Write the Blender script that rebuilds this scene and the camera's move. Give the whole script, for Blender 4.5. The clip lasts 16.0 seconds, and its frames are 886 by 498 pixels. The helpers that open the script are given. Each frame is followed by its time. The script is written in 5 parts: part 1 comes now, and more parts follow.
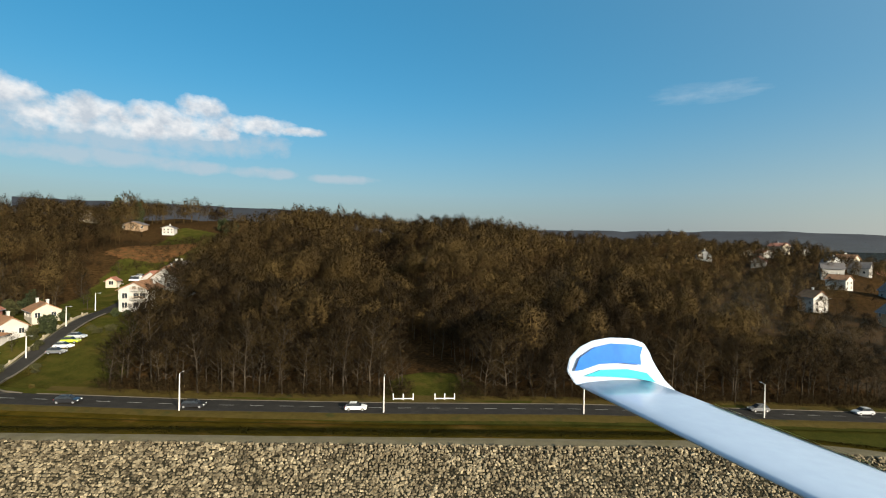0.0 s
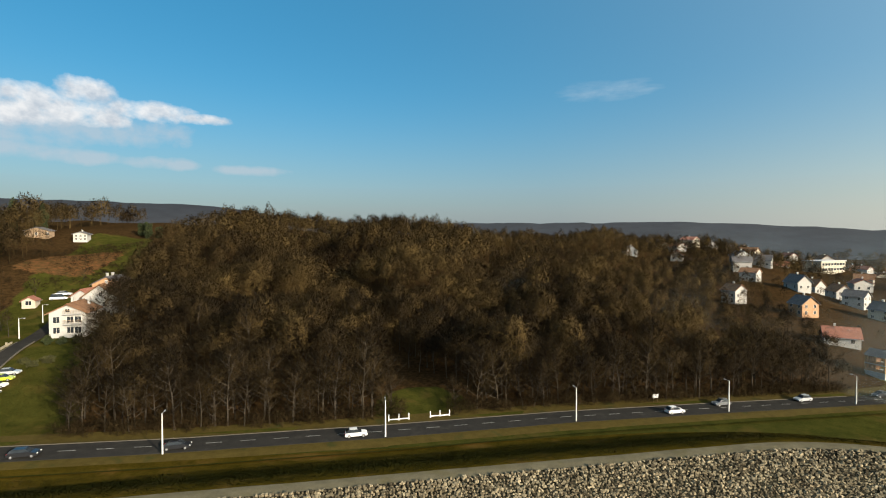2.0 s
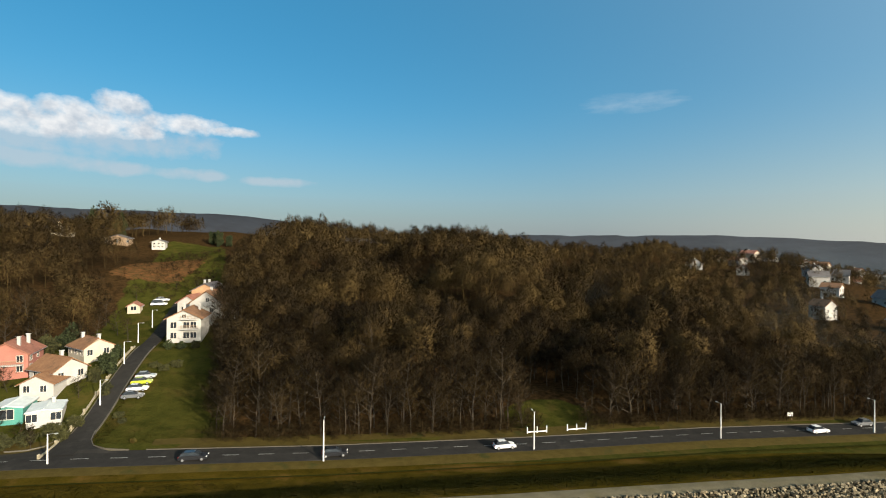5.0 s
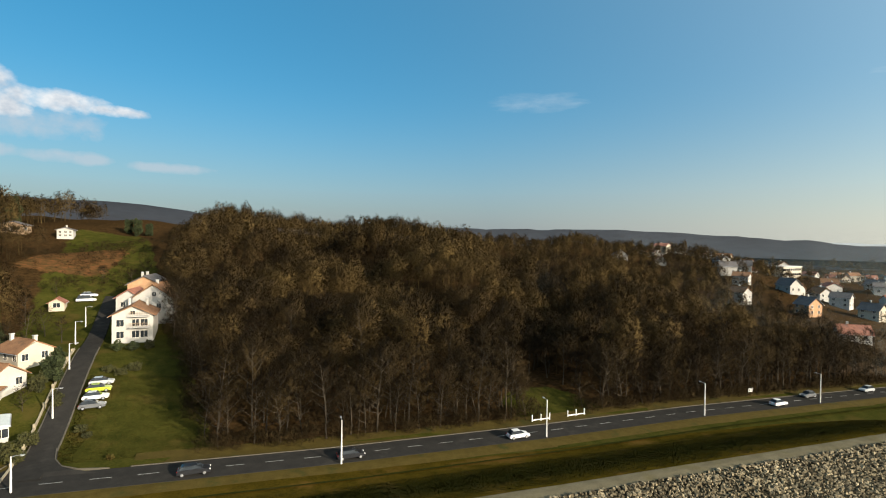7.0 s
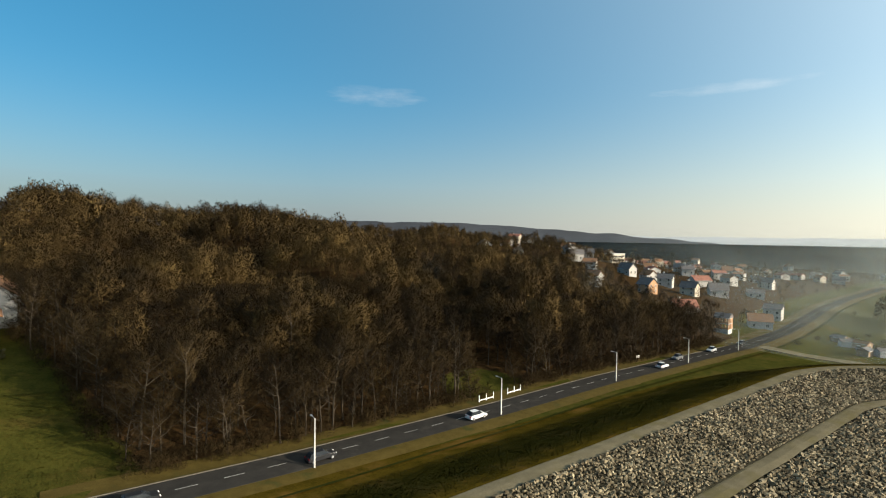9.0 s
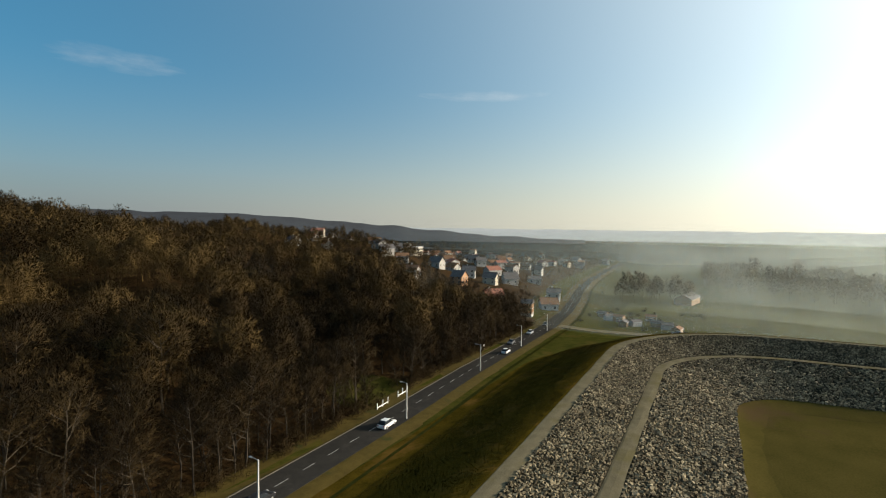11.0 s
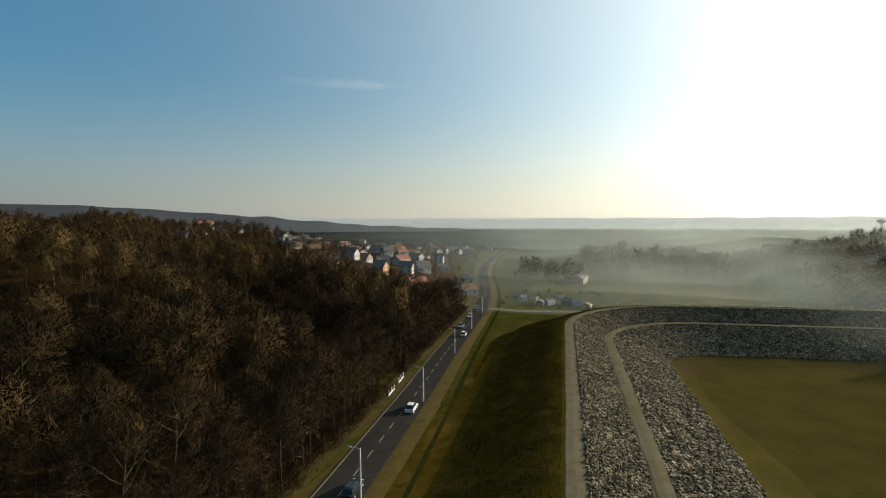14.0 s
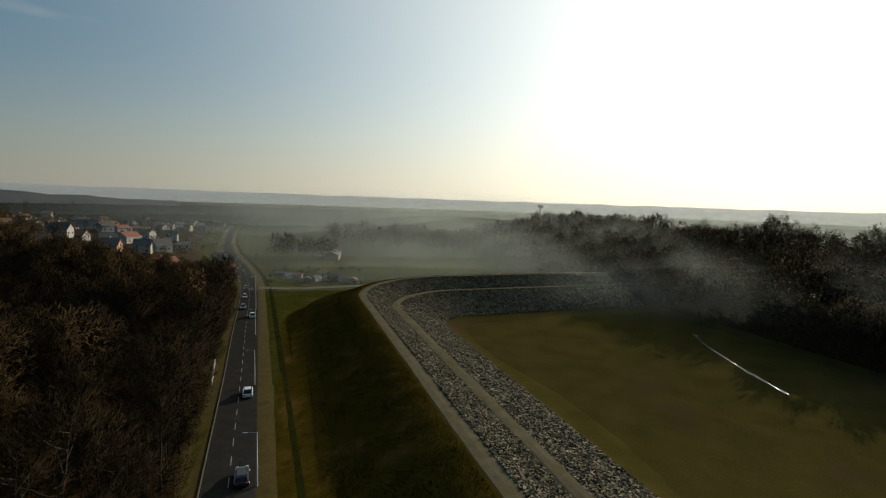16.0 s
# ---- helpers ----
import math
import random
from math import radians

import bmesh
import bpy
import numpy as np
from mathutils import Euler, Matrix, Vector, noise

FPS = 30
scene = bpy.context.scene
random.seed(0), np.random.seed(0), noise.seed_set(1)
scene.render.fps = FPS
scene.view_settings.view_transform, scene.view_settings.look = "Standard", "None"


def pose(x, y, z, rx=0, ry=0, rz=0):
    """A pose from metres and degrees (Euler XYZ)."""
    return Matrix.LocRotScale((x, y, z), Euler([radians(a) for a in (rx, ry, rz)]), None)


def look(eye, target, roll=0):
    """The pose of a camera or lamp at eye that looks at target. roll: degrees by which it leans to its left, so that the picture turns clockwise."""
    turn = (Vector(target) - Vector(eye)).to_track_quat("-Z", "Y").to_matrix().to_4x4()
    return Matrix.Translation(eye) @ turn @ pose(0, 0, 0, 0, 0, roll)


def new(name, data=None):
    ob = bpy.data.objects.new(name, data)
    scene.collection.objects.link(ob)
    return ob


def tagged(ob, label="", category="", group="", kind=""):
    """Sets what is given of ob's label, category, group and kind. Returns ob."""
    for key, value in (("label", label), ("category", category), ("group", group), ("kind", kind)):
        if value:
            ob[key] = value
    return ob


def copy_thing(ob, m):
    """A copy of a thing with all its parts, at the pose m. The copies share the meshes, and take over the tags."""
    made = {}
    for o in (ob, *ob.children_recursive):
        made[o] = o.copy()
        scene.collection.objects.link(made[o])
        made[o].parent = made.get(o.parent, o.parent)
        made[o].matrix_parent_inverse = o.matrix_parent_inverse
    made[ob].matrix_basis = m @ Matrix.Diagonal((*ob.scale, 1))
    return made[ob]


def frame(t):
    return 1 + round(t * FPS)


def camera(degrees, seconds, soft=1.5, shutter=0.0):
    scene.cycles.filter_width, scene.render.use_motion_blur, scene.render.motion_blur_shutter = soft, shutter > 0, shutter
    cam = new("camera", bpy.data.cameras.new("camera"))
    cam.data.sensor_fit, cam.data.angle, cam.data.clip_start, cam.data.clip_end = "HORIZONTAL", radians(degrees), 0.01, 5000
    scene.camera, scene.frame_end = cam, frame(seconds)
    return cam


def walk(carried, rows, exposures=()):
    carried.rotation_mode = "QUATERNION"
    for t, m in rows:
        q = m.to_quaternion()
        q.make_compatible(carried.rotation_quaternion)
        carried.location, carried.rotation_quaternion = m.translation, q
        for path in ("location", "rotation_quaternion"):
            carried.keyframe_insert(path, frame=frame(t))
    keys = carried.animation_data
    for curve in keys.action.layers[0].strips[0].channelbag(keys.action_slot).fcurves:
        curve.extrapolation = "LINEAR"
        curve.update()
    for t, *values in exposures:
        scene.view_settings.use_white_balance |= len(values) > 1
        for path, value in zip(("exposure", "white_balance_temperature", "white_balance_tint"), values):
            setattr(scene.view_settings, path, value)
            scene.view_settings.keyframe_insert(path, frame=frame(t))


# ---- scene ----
cam = camera(83.3, 16.0, soft=1.1)
PATH = [
    (0, (1.928, -3.039, 32.264), (1.961, -1.039, 32.244), 1.0),
    (0.5, (-2.309, -2.634, 33.765), (-2.053, -0.651, 33.715), 0.8),
    (1, (-6.385, -1.843, 35.188), (-5.957, 0.109, 35.123), 0.5),
    (1.5, (-10.107, -1.139, 36.468), (-9.642, 0.805, 36.401), 0.2),
    (2, (-13.703, -0.436, 37.252), (-13.342, 1.53, 37.203), -0.0),
    (2.5, (-17.112, 0.434, 37.335), (-16.898, 2.422, 37.308), -0.1),
    (3, (-20.575, 1.0, 37.227), (-20.449, 2.996, 37.22), -0.1),
    (5.5, (-41.975, 5.45, 36.487), (-41.634, 7.421, 36.482), 0.7),
    (6, (-46.411, 7.186, 36.324), (-45.988, 9.14, 36.309), 0.8),
    (6.5, (-50.878, 9.329, 36.084), (-50.341, 11.256, 36.064), 0.8),
    (7, (-55.273, 11.843, 35.407), (-54.652, 13.744, 35.38), 0.8),
    (7.5, (-59.748, 14.741, 34.484), (-59.022, 16.605, 34.452), 0.9),
    (8, (-64.264, 18.063, 33.505), (-63.43, 19.881, 33.474), 1.0),
    (8.5, (-68.382, 21.337, 33.027), (-67.375, 23.065, 32.98), 1.1),
    (9, (-72.79, 24.783, 32.808), (-71.605, 26.394, 32.762), 0.9),
    (9.5, (-77.41, 29.0, 33.274), (-76.012, 30.429, 33.21), 1.0),
    (10, (-81.285, 33.768, 34.024), (-79.689, 34.972, 33.951), 1.3),
    (12.5, (-97.031, 54.0, 37.063), (-95.234, 54.875, 37.001), 0.6),
    (13, (-98.983, 57.74, 36.535), (-97.188, 58.62, 36.477), -0.1),
    (13.5, (-101.438, 62.087, 35.885), (-99.57, 62.796, 35.812), 0.2),
    (14, (-103.252, 66.546, 35.66), (-101.311, 67.018, 35.552), -0.1),
    (14.5, (-104.617, 71.803, 35.601), (-102.635, 72.044, 35.471), 0.5),
    (15, (-106.138, 77.201, 35.302), (-104.143, 77.178, 35.157), 1.2),
    (15.5, (-107.787, 82.771, 35.787), (-105.839, 82.355, 35.615), 1.9),
    (16, (-109.039, 87.833, 36.107), (-107.138, 87.239, 35.923), 2.0),
]
walk(cam, [(t, look(eye, target, roll)) for t, eye, target, roll in PATH],
     [(0, 1.03), (6, 1.05), (8, 1.1), (9.5, 1.06), (10.5, 0.85), (12.5, 0.5), (13.5, 0.66), (14.5, 0.36), (16, -0.2)])

# ---- world, sun, large lights ----
SUN_AZ, SUN_EL = 144.0, 16.8          # clockwise from +y, above the horizon
SUN_DIR = Vector((math.sin(radians(SUN_AZ)) * math.cos(radians(SUN_EL)),
                  math.cos(radians(SUN_AZ)) * math.cos(radians(SUN_EL)), math.sin(radians(SUN_EL))))


def node(tree, kind, **values):
    n = tree.nodes.new(kind)
    for key, value in values.items():
        if key in n.inputs:
            n.inputs[key].default_value = value
    return n


def ramp(tree, fac, stops):
    r = tree.nodes.new("ShaderNodeValToRGB")
    el = r.color_ramp.elements
    while len(el) < len(stops):
        el.new(0.5)
    for e, (p, c) in zip(el, stops):
        e.position, e.color = p, (c if len(c) == 4 else (*c, 1))
    tree.links.new(fac, r.inputs["Fac"])
    return r.outputs["Color"]


def math_node(tree, op, a, b=0.0, c=None):
    n = tree.nodes.new("ShaderNodeMath")
    n.operation = op
    for i, v in enumerate((a, b, c)):
        if v is None:
            continue
        if isinstance(v, (int, float)):
            n.inputs[i].default_value = v
        else:
            tree.links.new(v, n.inputs[i])
    return n.outputs[0]


def mix_rgb(tree, fac, a, b, mode="MIX"):
    n = tree.nodes.new("ShaderNodeMixRGB")
    n.blend_type = mode
    for i, v in enumerate((fac, a, b)):
        if isinstance(v, (int, float)):
            n.inputs[i].default_value = v
        elif isinstance(v, (tuple, list)):
            n.inputs[i].default_value = v if len(v) == 4 else (*v, 1)
        else:
            tree.links.new(v, n.inputs[i])
    return n.outputs[0]


def noise_node(tree, vector, scale, detail=4.0, rough=0.55):
    n = node(tree, "ShaderNodeTexNoise", Scale=scale, Detail=detail, Roughness=rough)
    if vector is not None:
        tree.links.new(vector, n.inputs["Vector"])
    return n.outputs["Fac"]


world = bpy.data.worlds.new("sky")
scene.world = world
world.use_nodes = True
wt = world.node_tree
wt.nodes.clear()
sky = wt.nodes.new("ShaderNodeTexSky")
sky.sky_type, sky.sun_disc = "NISHITA", False
sky.sun_elevation, sky.sun_rotation = radians(SUN_EL), radians(SUN_AZ)
sky.altitude, sky.air_density, sky.dust_density, sky.ozone_density = 150, 1.0, 1.0, 1.5
coord = wt.nodes.new("ShaderNodeTexCoord")
sep = wt.nodes.new("ShaderNodeSeparateXYZ")
wt.links.new(coord.outputs["Generated"], sep.inputs[0])
up = math_node(wt, "MAXIMUM", sep.outputs["Z"], 0.03)
# clouds as soft lumps at bearings and heights in the sky, their rims torn by noise
bearing = math_node(wt, "MULTIPLY", math_node(wt, "ARCTAN2", sep.outputs["X"], sep.outputs["Y"]), 180 / math.pi)
height = math_node(wt, "MULTIPLY", math_node(wt, "ARCSINE", sep.outputs["Z"]), 180 / math.pi)


def sky_noise(wide, tall, detail, lift=0.0):
    c = wt.nodes.new("ShaderNodeCombineXYZ")
    wt.links.new(math_node(wt, "MULTIPLY", bearing, wide), c.inputs[0])
    wt.links.new(math_node(wt, "MULTIPLY", math_node(wt, "ADD", height, lift), tall), c.inputs[1])
    return noise_node(wt, c.outputs[0], 1.0, detail, 0.55)


def clamp01(v):
    return math_node(wt, "MINIMUM", math_node(wt, "MAXIMUM", v, 0.0), 1.0)


def puff(az, el, wide, tall):
    """How deep a direction lies in one lump: 1 at its middle, 0 at its rim."""
    a = math_node(wt, "POWER", math_node(wt, "ABSOLUTE", math_node(wt, "MULTIPLY_ADD", bearing, 1 / wide, -az / wide)), 2.0)
    b = math_node(wt, "POWER", math_node(wt, "ABSOLUTE", math_node(wt, "MULTIPLY_ADD", height, 1 / tall, -el / tall)), 2.0)
    return math_node(wt, "SUBTRACT", 1.0, math_node(wt, "ADD", a, b))


def heap(lumps):
    out = None
    for lump in lumps:
        p = puff(*lump)
        out = p if out is None else math_node(wt, "MAXIMUM", out, p)
    return out


torn = math_node(wt, "MULTIPLY_ADD", sky_noise(0.5, 0.62, 6.0), 3.2, -1.25)
bright = clamp01(math_node(wt, "MULTIPLY", math_node(wt, "ADD", heap([(-41.5, 12.6, 3.6, 1.3), (-34.6, 11.9, 3.2, 1.25), (-29.2, 12.2, 2.6, 1.2), (-25.1, 13.2, 2.3, 1.35), (-20.0, 12.2, 4.0, 0.95),
                                                                     (-15.5, 11.9, 2.6, 0.5), (-23.6, 11.0, 2.4, 0.8), (-37.0, 10.8, 3.4, 1.2), (-31.0, 10.9, 5.0, 1.2), (-26.5, 11.6, 4.5, 1.2)]), torn), 0.8))
veil = clamp01(math_node(wt, "MULTIPLY", math_node(wt, "ADD", heap([(-33.0, 9.9, 10.0, 2.3), (-26.0, 7.4, 4.2, 0.7), (-19.0, 7.3, 3.6, 0.6), (-34.0, 7.8, 8.0, 1.0), (-10.5, 7.0, 4.0, 0.5), (-40.0, 11.0, 6.0, 2.2), (-25.0, 10.2, 8.0, 1.6)]), torn), 0.8))
streak = math_node(wt, "MULTIPLY_ADD", sky_noise(0.3, 1.6, 5.0, 2.0), 2.6, -1.3)
thin = clamp01(math_node(wt, "MULTIPLY", math_node(wt, "ADD", heap([(28.5, 15.5, 5.8, 1.1), (66.0, 15.0, 7.0, 0.6)]), streak), 0.13))
glow = clamp01(math_node(wt, "MULTIPLY_ADD", sky_noise(0.5, 0.62, 4.0, 0.7), -4.2, 2.75))
shade = mix_rgb(wt, glow, (4.3, 4.7, 5.2), (6.9, 6.9, 6.9))
rich = node(wt, "ShaderNodeHueSaturation", Saturation=1.5, Hue=0.488, Value=1.0)
wt.links.new(sky.outputs[0], rich.inputs["Color"])
even = mix_rgb(wt, 0.38, rich.outputs[0], (0.65, 2.65, 4.6))
# haze thickens towards the horizon
low_sky = math_node(wt, "POWER", math_node(wt, "MAXIMUM", math_node(wt, "MULTIPLY_ADD", sep.outputs["Z"], -3.4, 1.0), 0.0), 2.0)
toward = wt.nodes.new("ShaderNodeVectorMath")
toward.operation = "DOT_PRODUCT"
wt.links.new(coord.outputs["Generated"], toward.inputs[0])
toward.inputs[1].default_value = SUN_DIR
near_sun = math_node(wt, "POWER", math_node(wt, "MULTIPLY_ADD", toward.outputs["Value"], 0.5, 0.5), 8.0)
haze_colour = mix_rgb(wt, math_node(wt, "MULTIPLY_ADD", toward.outputs["Value"], 0.75, 0.35), (2.1, 2.42, 2.65), (6.4, 6.0, 4.5))
hazed = mix_rgb(wt, math_node(wt, "MULTIPLY", low_sky, 0.95), even, haze_colour)
sky_colour = mix_rgb(wt, math_node(wt, "MULTIPLY", veil, 0.62), hazed, (4.0, 4.5, 5.0))
sky_colour = mix_rgb(wt, math_node(wt, "MAXIMUM", math_node(wt, "MULTIPLY", bright, 0.9), thin), sky_colour, shade)
# the bright haze about the sun
halo = wt.nodes.new("ShaderNodeMixRGB")
halo.blend_type = "ADD"
halo.inputs[0].default_value = 1.0
wt.links.new(sky_colour, halo.inputs[1])
wide_sun = math_node(wt, "POWER", math_node(wt, "MULTIPLY_ADD", toward.outputs["Value"], 0.5, 0.5), 2.5)
glare = mix_rgb(wt, 1.0, mix_rgb(wt, 1.0, (14.6, 14.2, 12.2), near_sun, "MULTIPLY"), mix_rgb(wt, 1.0, (4.2, 3.9, 3.0), wide_sun, "MULTIPLY"), "ADD")
wt.links.new(glare, halo.inputs[2])
sky_colour = halo.outputs[0]
background = node(wt, "ShaderNodeBackground", Strength=0.065)
wt.links.new(sky_colour, background.inputs[0])
wt.links.new(background.outputs[0], wt.nodes.new("ShaderNodeOutputWorld").inputs[0])

sun = new("sun", bpy.data.lights.new("sun", "SUN"))
sun.data.energy, sun.data.angle, sun.data.color = 5.0, radians(0.6), (1.0, 0.88, 0.7)
sun.matrix_world = look(SUN_DIR * 100, (0, 0, 0))


# ---- materials ----
def surface(name, low_c, high_c, rough=0.85, scale=2.0, fine=14.0, bump=0.3, metal=0.0, accent=None, accent_at=0.62, island=0.0, own=0.0, world_pos=True, tone=False, spec=0.25):
    """A surface with two scales of variation: patches between two colours, fine grain and relief; accent is a third colour in blotches."""
    m = bpy.data.materials.new(name)
    m.use_nodes = True
    t = m.node_tree
    bsdf = t.nodes["Principled BSDF"]
    pos = t.nodes.new("ShaderNodeNewGeometry").outputs["Position"] if world_pos else t.nodes.new("ShaderNodeTexCoord").outputs["Object"]
    broad, grain = noise_node(t, pos, scale, 5.0), noise_node(t, pos, fine, 3.0)
    c = ramp(t, math_node(t, "MULTIPLY_ADD", grain, 0.5, math_node(t, "MULTIPLY", broad, 0.5)), [(0.36, low_c), (0.64, high_c)])
    if accent:
        spots = noise_node(t, pos, scale * 0.37, 6.0, 0.62)
        c = mix_rgb(t, ramp(t, spots, [(accent_at - 0.06, (0, 0, 0)), (accent_at + 0.06, (1, 1, 1))]), c, accent)
    if island:
        r = t.nodes.new("ShaderNodeNewGeometry").outputs["Random Per Island"]
        c = mix_rgb(t, 1.0, c, ramp(t, r, [(0.0, (1 - island,) * 3), (1.0, (1 + island,) * 3)]), "MULTIPLY")
    if own:
        r = t.nodes.new("ShaderNodeObjectInfo").outputs["Random"]
        c = mix_rgb(t, 1.0, c, ramp(t, r, [(0.0, (1 - own, 1 - own, 1 - own * 0.8)), (1.0, (1 + own, 1 + own * 0.9, 1 + own * 0.7))]), "MULTIPLY")
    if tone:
        # per-tree tone: random, plus canopy light and shade painted in by clumps
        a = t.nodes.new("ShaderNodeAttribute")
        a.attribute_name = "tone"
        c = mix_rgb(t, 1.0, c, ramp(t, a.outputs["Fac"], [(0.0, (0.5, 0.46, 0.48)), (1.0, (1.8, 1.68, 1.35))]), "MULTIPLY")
    t.links.new(c, bsdf.inputs["Base Color"])
    bsdf.inputs["Roughness"].default_value, bsdf.inputs["Metallic"].default_value = rough, metal
    bsdf.inputs["Specular IOR Level"].default_value = spec
    if bump:
        b = node(t, "ShaderNodeBump", Strength=bump, Distance=0.05)
        t.links.new(grain, b.inputs["Height"])
        t.links.new(b.outputs[0], bsdf.inputs["Normal"])
    return m


ASPHALT = surface("asphalt", (0.0212, 0.0201, 0.0183), (0.0330, 0.0307, 0.0271), 0.85, 0.6, 9.0, 0.2, accent=(0.0384, 0.0354, 0.0307), accent_at=0.62, spec=0.0)
LANE_PAINT = surface("lane_paint", (0.1560, 0.1560, 0.1440), (0.2700, 0.2700, 0.2520), 0.7, 1.0, 12.0, 0.1)
VERGE = surface("dry_verge", (0.0344, 0.0251, 0.0059), (0.0616, 0.0454, 0.0118), 0.95, 0.7, 6.0, 0.5, accent=(0.0289, 0.0289, 0.0081), spec=0.05)
GRASS = surface("bank_grass", (0.0248, 0.0194, 0.0027), (0.0643, 0.0429, 0.0060), 0.95, 0.35, 4.0, 0.45, accent=(0.0876, 0.0518, 0.0120), accent_at=0.6, spec=0.0)
BASIN_GRASS = surface("basin_grass", (0.0373, 0.0326, 0.0085), (0.0656, 0.0515, 0.0146), 0.95, 0.12, 3.0, 0.8, accent=(0.0559, 0.0378, 0.0172), accent_at=0.6, spec=0.0)
TRACK = surface("gravel_track", (0.0878, 0.0747, 0.0466), (0.1412, 0.1211, 0.0765), 0.95, 0.5, 8.0, 0.4, accent=(0.0993, 0.0840, 0.0418), accent_at=0.58, spec=0.0)
# near black, so the shade between the stones is put into the bed
GAP_SHADE_BED = surface("gap_shade_bed", (0.0096, 0.0091, 0.0056), (0.0256, 0.0235, 0.0148), 1.0, 1.5, 6.0, 0.8, spec=0.05)
STONE = surface("riprap_stone", (0.0662, 0.0527, 0.0319), (0.2071, 0.1730, 0.1126), 0.9, 0.3, 5.0, 0.3, island=0.7, spec=0.05)
BARK = surface("bark", (0.0169, 0.0132, 0.0089), (0.0506, 0.0400, 0.0267), 0.95, 0.8, 7.0, 0.4, own=0.25)
TWIG = surface("twigs", (0.0130, 0.0086, 0.0034), (0.0294, 0.0206, 0.0091), 0.95, 0.25, 1.5, 0.0, own=0.5, spec=0.05)
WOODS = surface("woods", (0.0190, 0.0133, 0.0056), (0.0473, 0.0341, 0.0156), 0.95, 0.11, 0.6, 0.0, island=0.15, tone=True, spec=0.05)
BUSH = surface("bush_leaf", (0.0170, 0.0190, 0.0050), (0.0460, 0.0440, 0.0120), 0.9, 0.5, 3.0, 0.0, own=0.2)
WHITE_WALL = surface("white_render", (0.3076, 0.2922, 0.2619), (0.3823, 0.3654, 0.3374), 0.85, 0.5, 8.0, 0.1, accent=(0.3615, 0.3419, 0.2967), accent_at=0.68)
CREAM_WALL = surface("cream_render", (0.3321, 0.2879, 0.2191), (0.3986, 0.3569, 0.2790), 0.85, 0.5, 8.0, 0.1)
PINK_WALL = surface("red_render", (0.2400, 0.0960, 0.0720), (0.3040, 0.1280, 0.0960), 0.85, 0.5, 8.0, 0.1)
ORANGE_WALL = surface("brick_orange", (0.3, 0.17, 0.09), (0.42, 0.25, 0.14), 0.9, 0.7, 9.0, 0.2)
GREY_WALL = surface("grey_render", (0.3, 0.3, 0.29), (0.42, 0.41, 0.39), 0.9, 0.5, 8.0, 0.1)
ROOF_RED = surface("red_tile", (0.16, 0.065, 0.042), (0.27, 0.115, 0.075), 0.85, 0.8, 7.0, 0.5, accent=(0.12, 0.06, 0.045))
ROOF_BROWN = surface("brown_tile", (0.1292, 0.0651, 0.0322), (0.2280, 0.1178, 0.0575), 0.85, 0.8, 7.0, 0.5, accent=(0.0912, 0.0527, 0.0276))
GARDEN_STONE = surface("garden_stone", (0.1950, 0.1650, 0.1125), (0.3300, 0.2850, 0.1950), 0.9, 0.8, 7.0, 0.4)
ROOF_DARK = surface("dark_tile", (0.06, 0.055, 0.055), (0.12, 0.11, 0.105), 0.8, 0.8, 7.0, 0.4)
ROOF_PALE = surface("pale_sheet_roof", (0.42, 0.45, 0.43), (0.58, 0.6, 0.57), 0.6, 0.7, 7.0, 0.2)
GREEN_WALL = surface("green_paint", (0.04, 0.16, 0.13), (0.07, 0.24, 0.2), 0.7, 0.5, 8.0, 0.1)
CONCRETE = surface("concrete", (0.3168, 0.308, 0.2904), (0.44, 0.4312, 0.4048), 0.9, 0.9, 8.0, 0.3)
POLE = surface("pole_concrete", (0.44, 0.4312, 0.4048), (0.5984, 0.5896, 0.5544), 0.8, 0.9, 9.0, 0.2)
GALVANISED = surface("galvanised_steel", (0.35, 0.35, 0.36), (0.5, 0.5, 0.5), 0.45, 1.0, 12.0, 0.1, metal=0.8)
WHITE_PAINT = surface("white_paint", (0.7, 0.7, 0.68), (0.82, 0.82, 0.8), 0.6, 1.0, 12.0, 0.1)
FRAME_WOOD = surface("window_frame_paint", (0.4, 0.36, 0.3), (0.6, 0.56, 0.5), 0.6, 1.0, 12.0, 0.1)
RUBBER = surface("tyre_rubber", (0.015, 0.015, 0.015), (0.03, 0.03, 0.03), 0.9, 2.0, 20.0, 0.1)
GLASS_DARK = surface("window_glass", (0.012, 0.015, 0.018), (0.03, 0.035, 0.04), 0.08, 1.0, 9.0, 0.0)
LAMP_GLASS = surface("lamp_glass", (0.6, 0.6, 0.58), (0.75, 0.75, 0.72), 0.2, 1.0, 9.0, 0.0)
TAIL_GLASS = surface("tail_glass", (0.35, 0.02, 0.02), (0.45, 0.03, 0.03), 0.2, 1.0, 9.0, 0.0)
GRASS_BLADE = surface("grass_blades", (0.0349, 0.0300, 0.0047), (0.0734, 0.0555, 0.0087), 0.9, 0.3, 3.0, 0.0, island=0.12, accent=(0.0839, 0.0587, 0.0133), accent_at=0.6, spec=0.05)
TIMBER = surface("timber", (0.16, 0.11, 0.07), (0.3, 0.21, 0.13), 0.9, 0.9, 9.0, 0.3)


def car_paint(name, c):
    m = surface(name, tuple(v * 0.92 for v in c), c, 0.28, 0.6, 20.0, 0.0, metal=0.15)
    m.node_tree.nodes["Principled BSDF"].inputs["Coat Weight"].default_value = 0.5
    return m


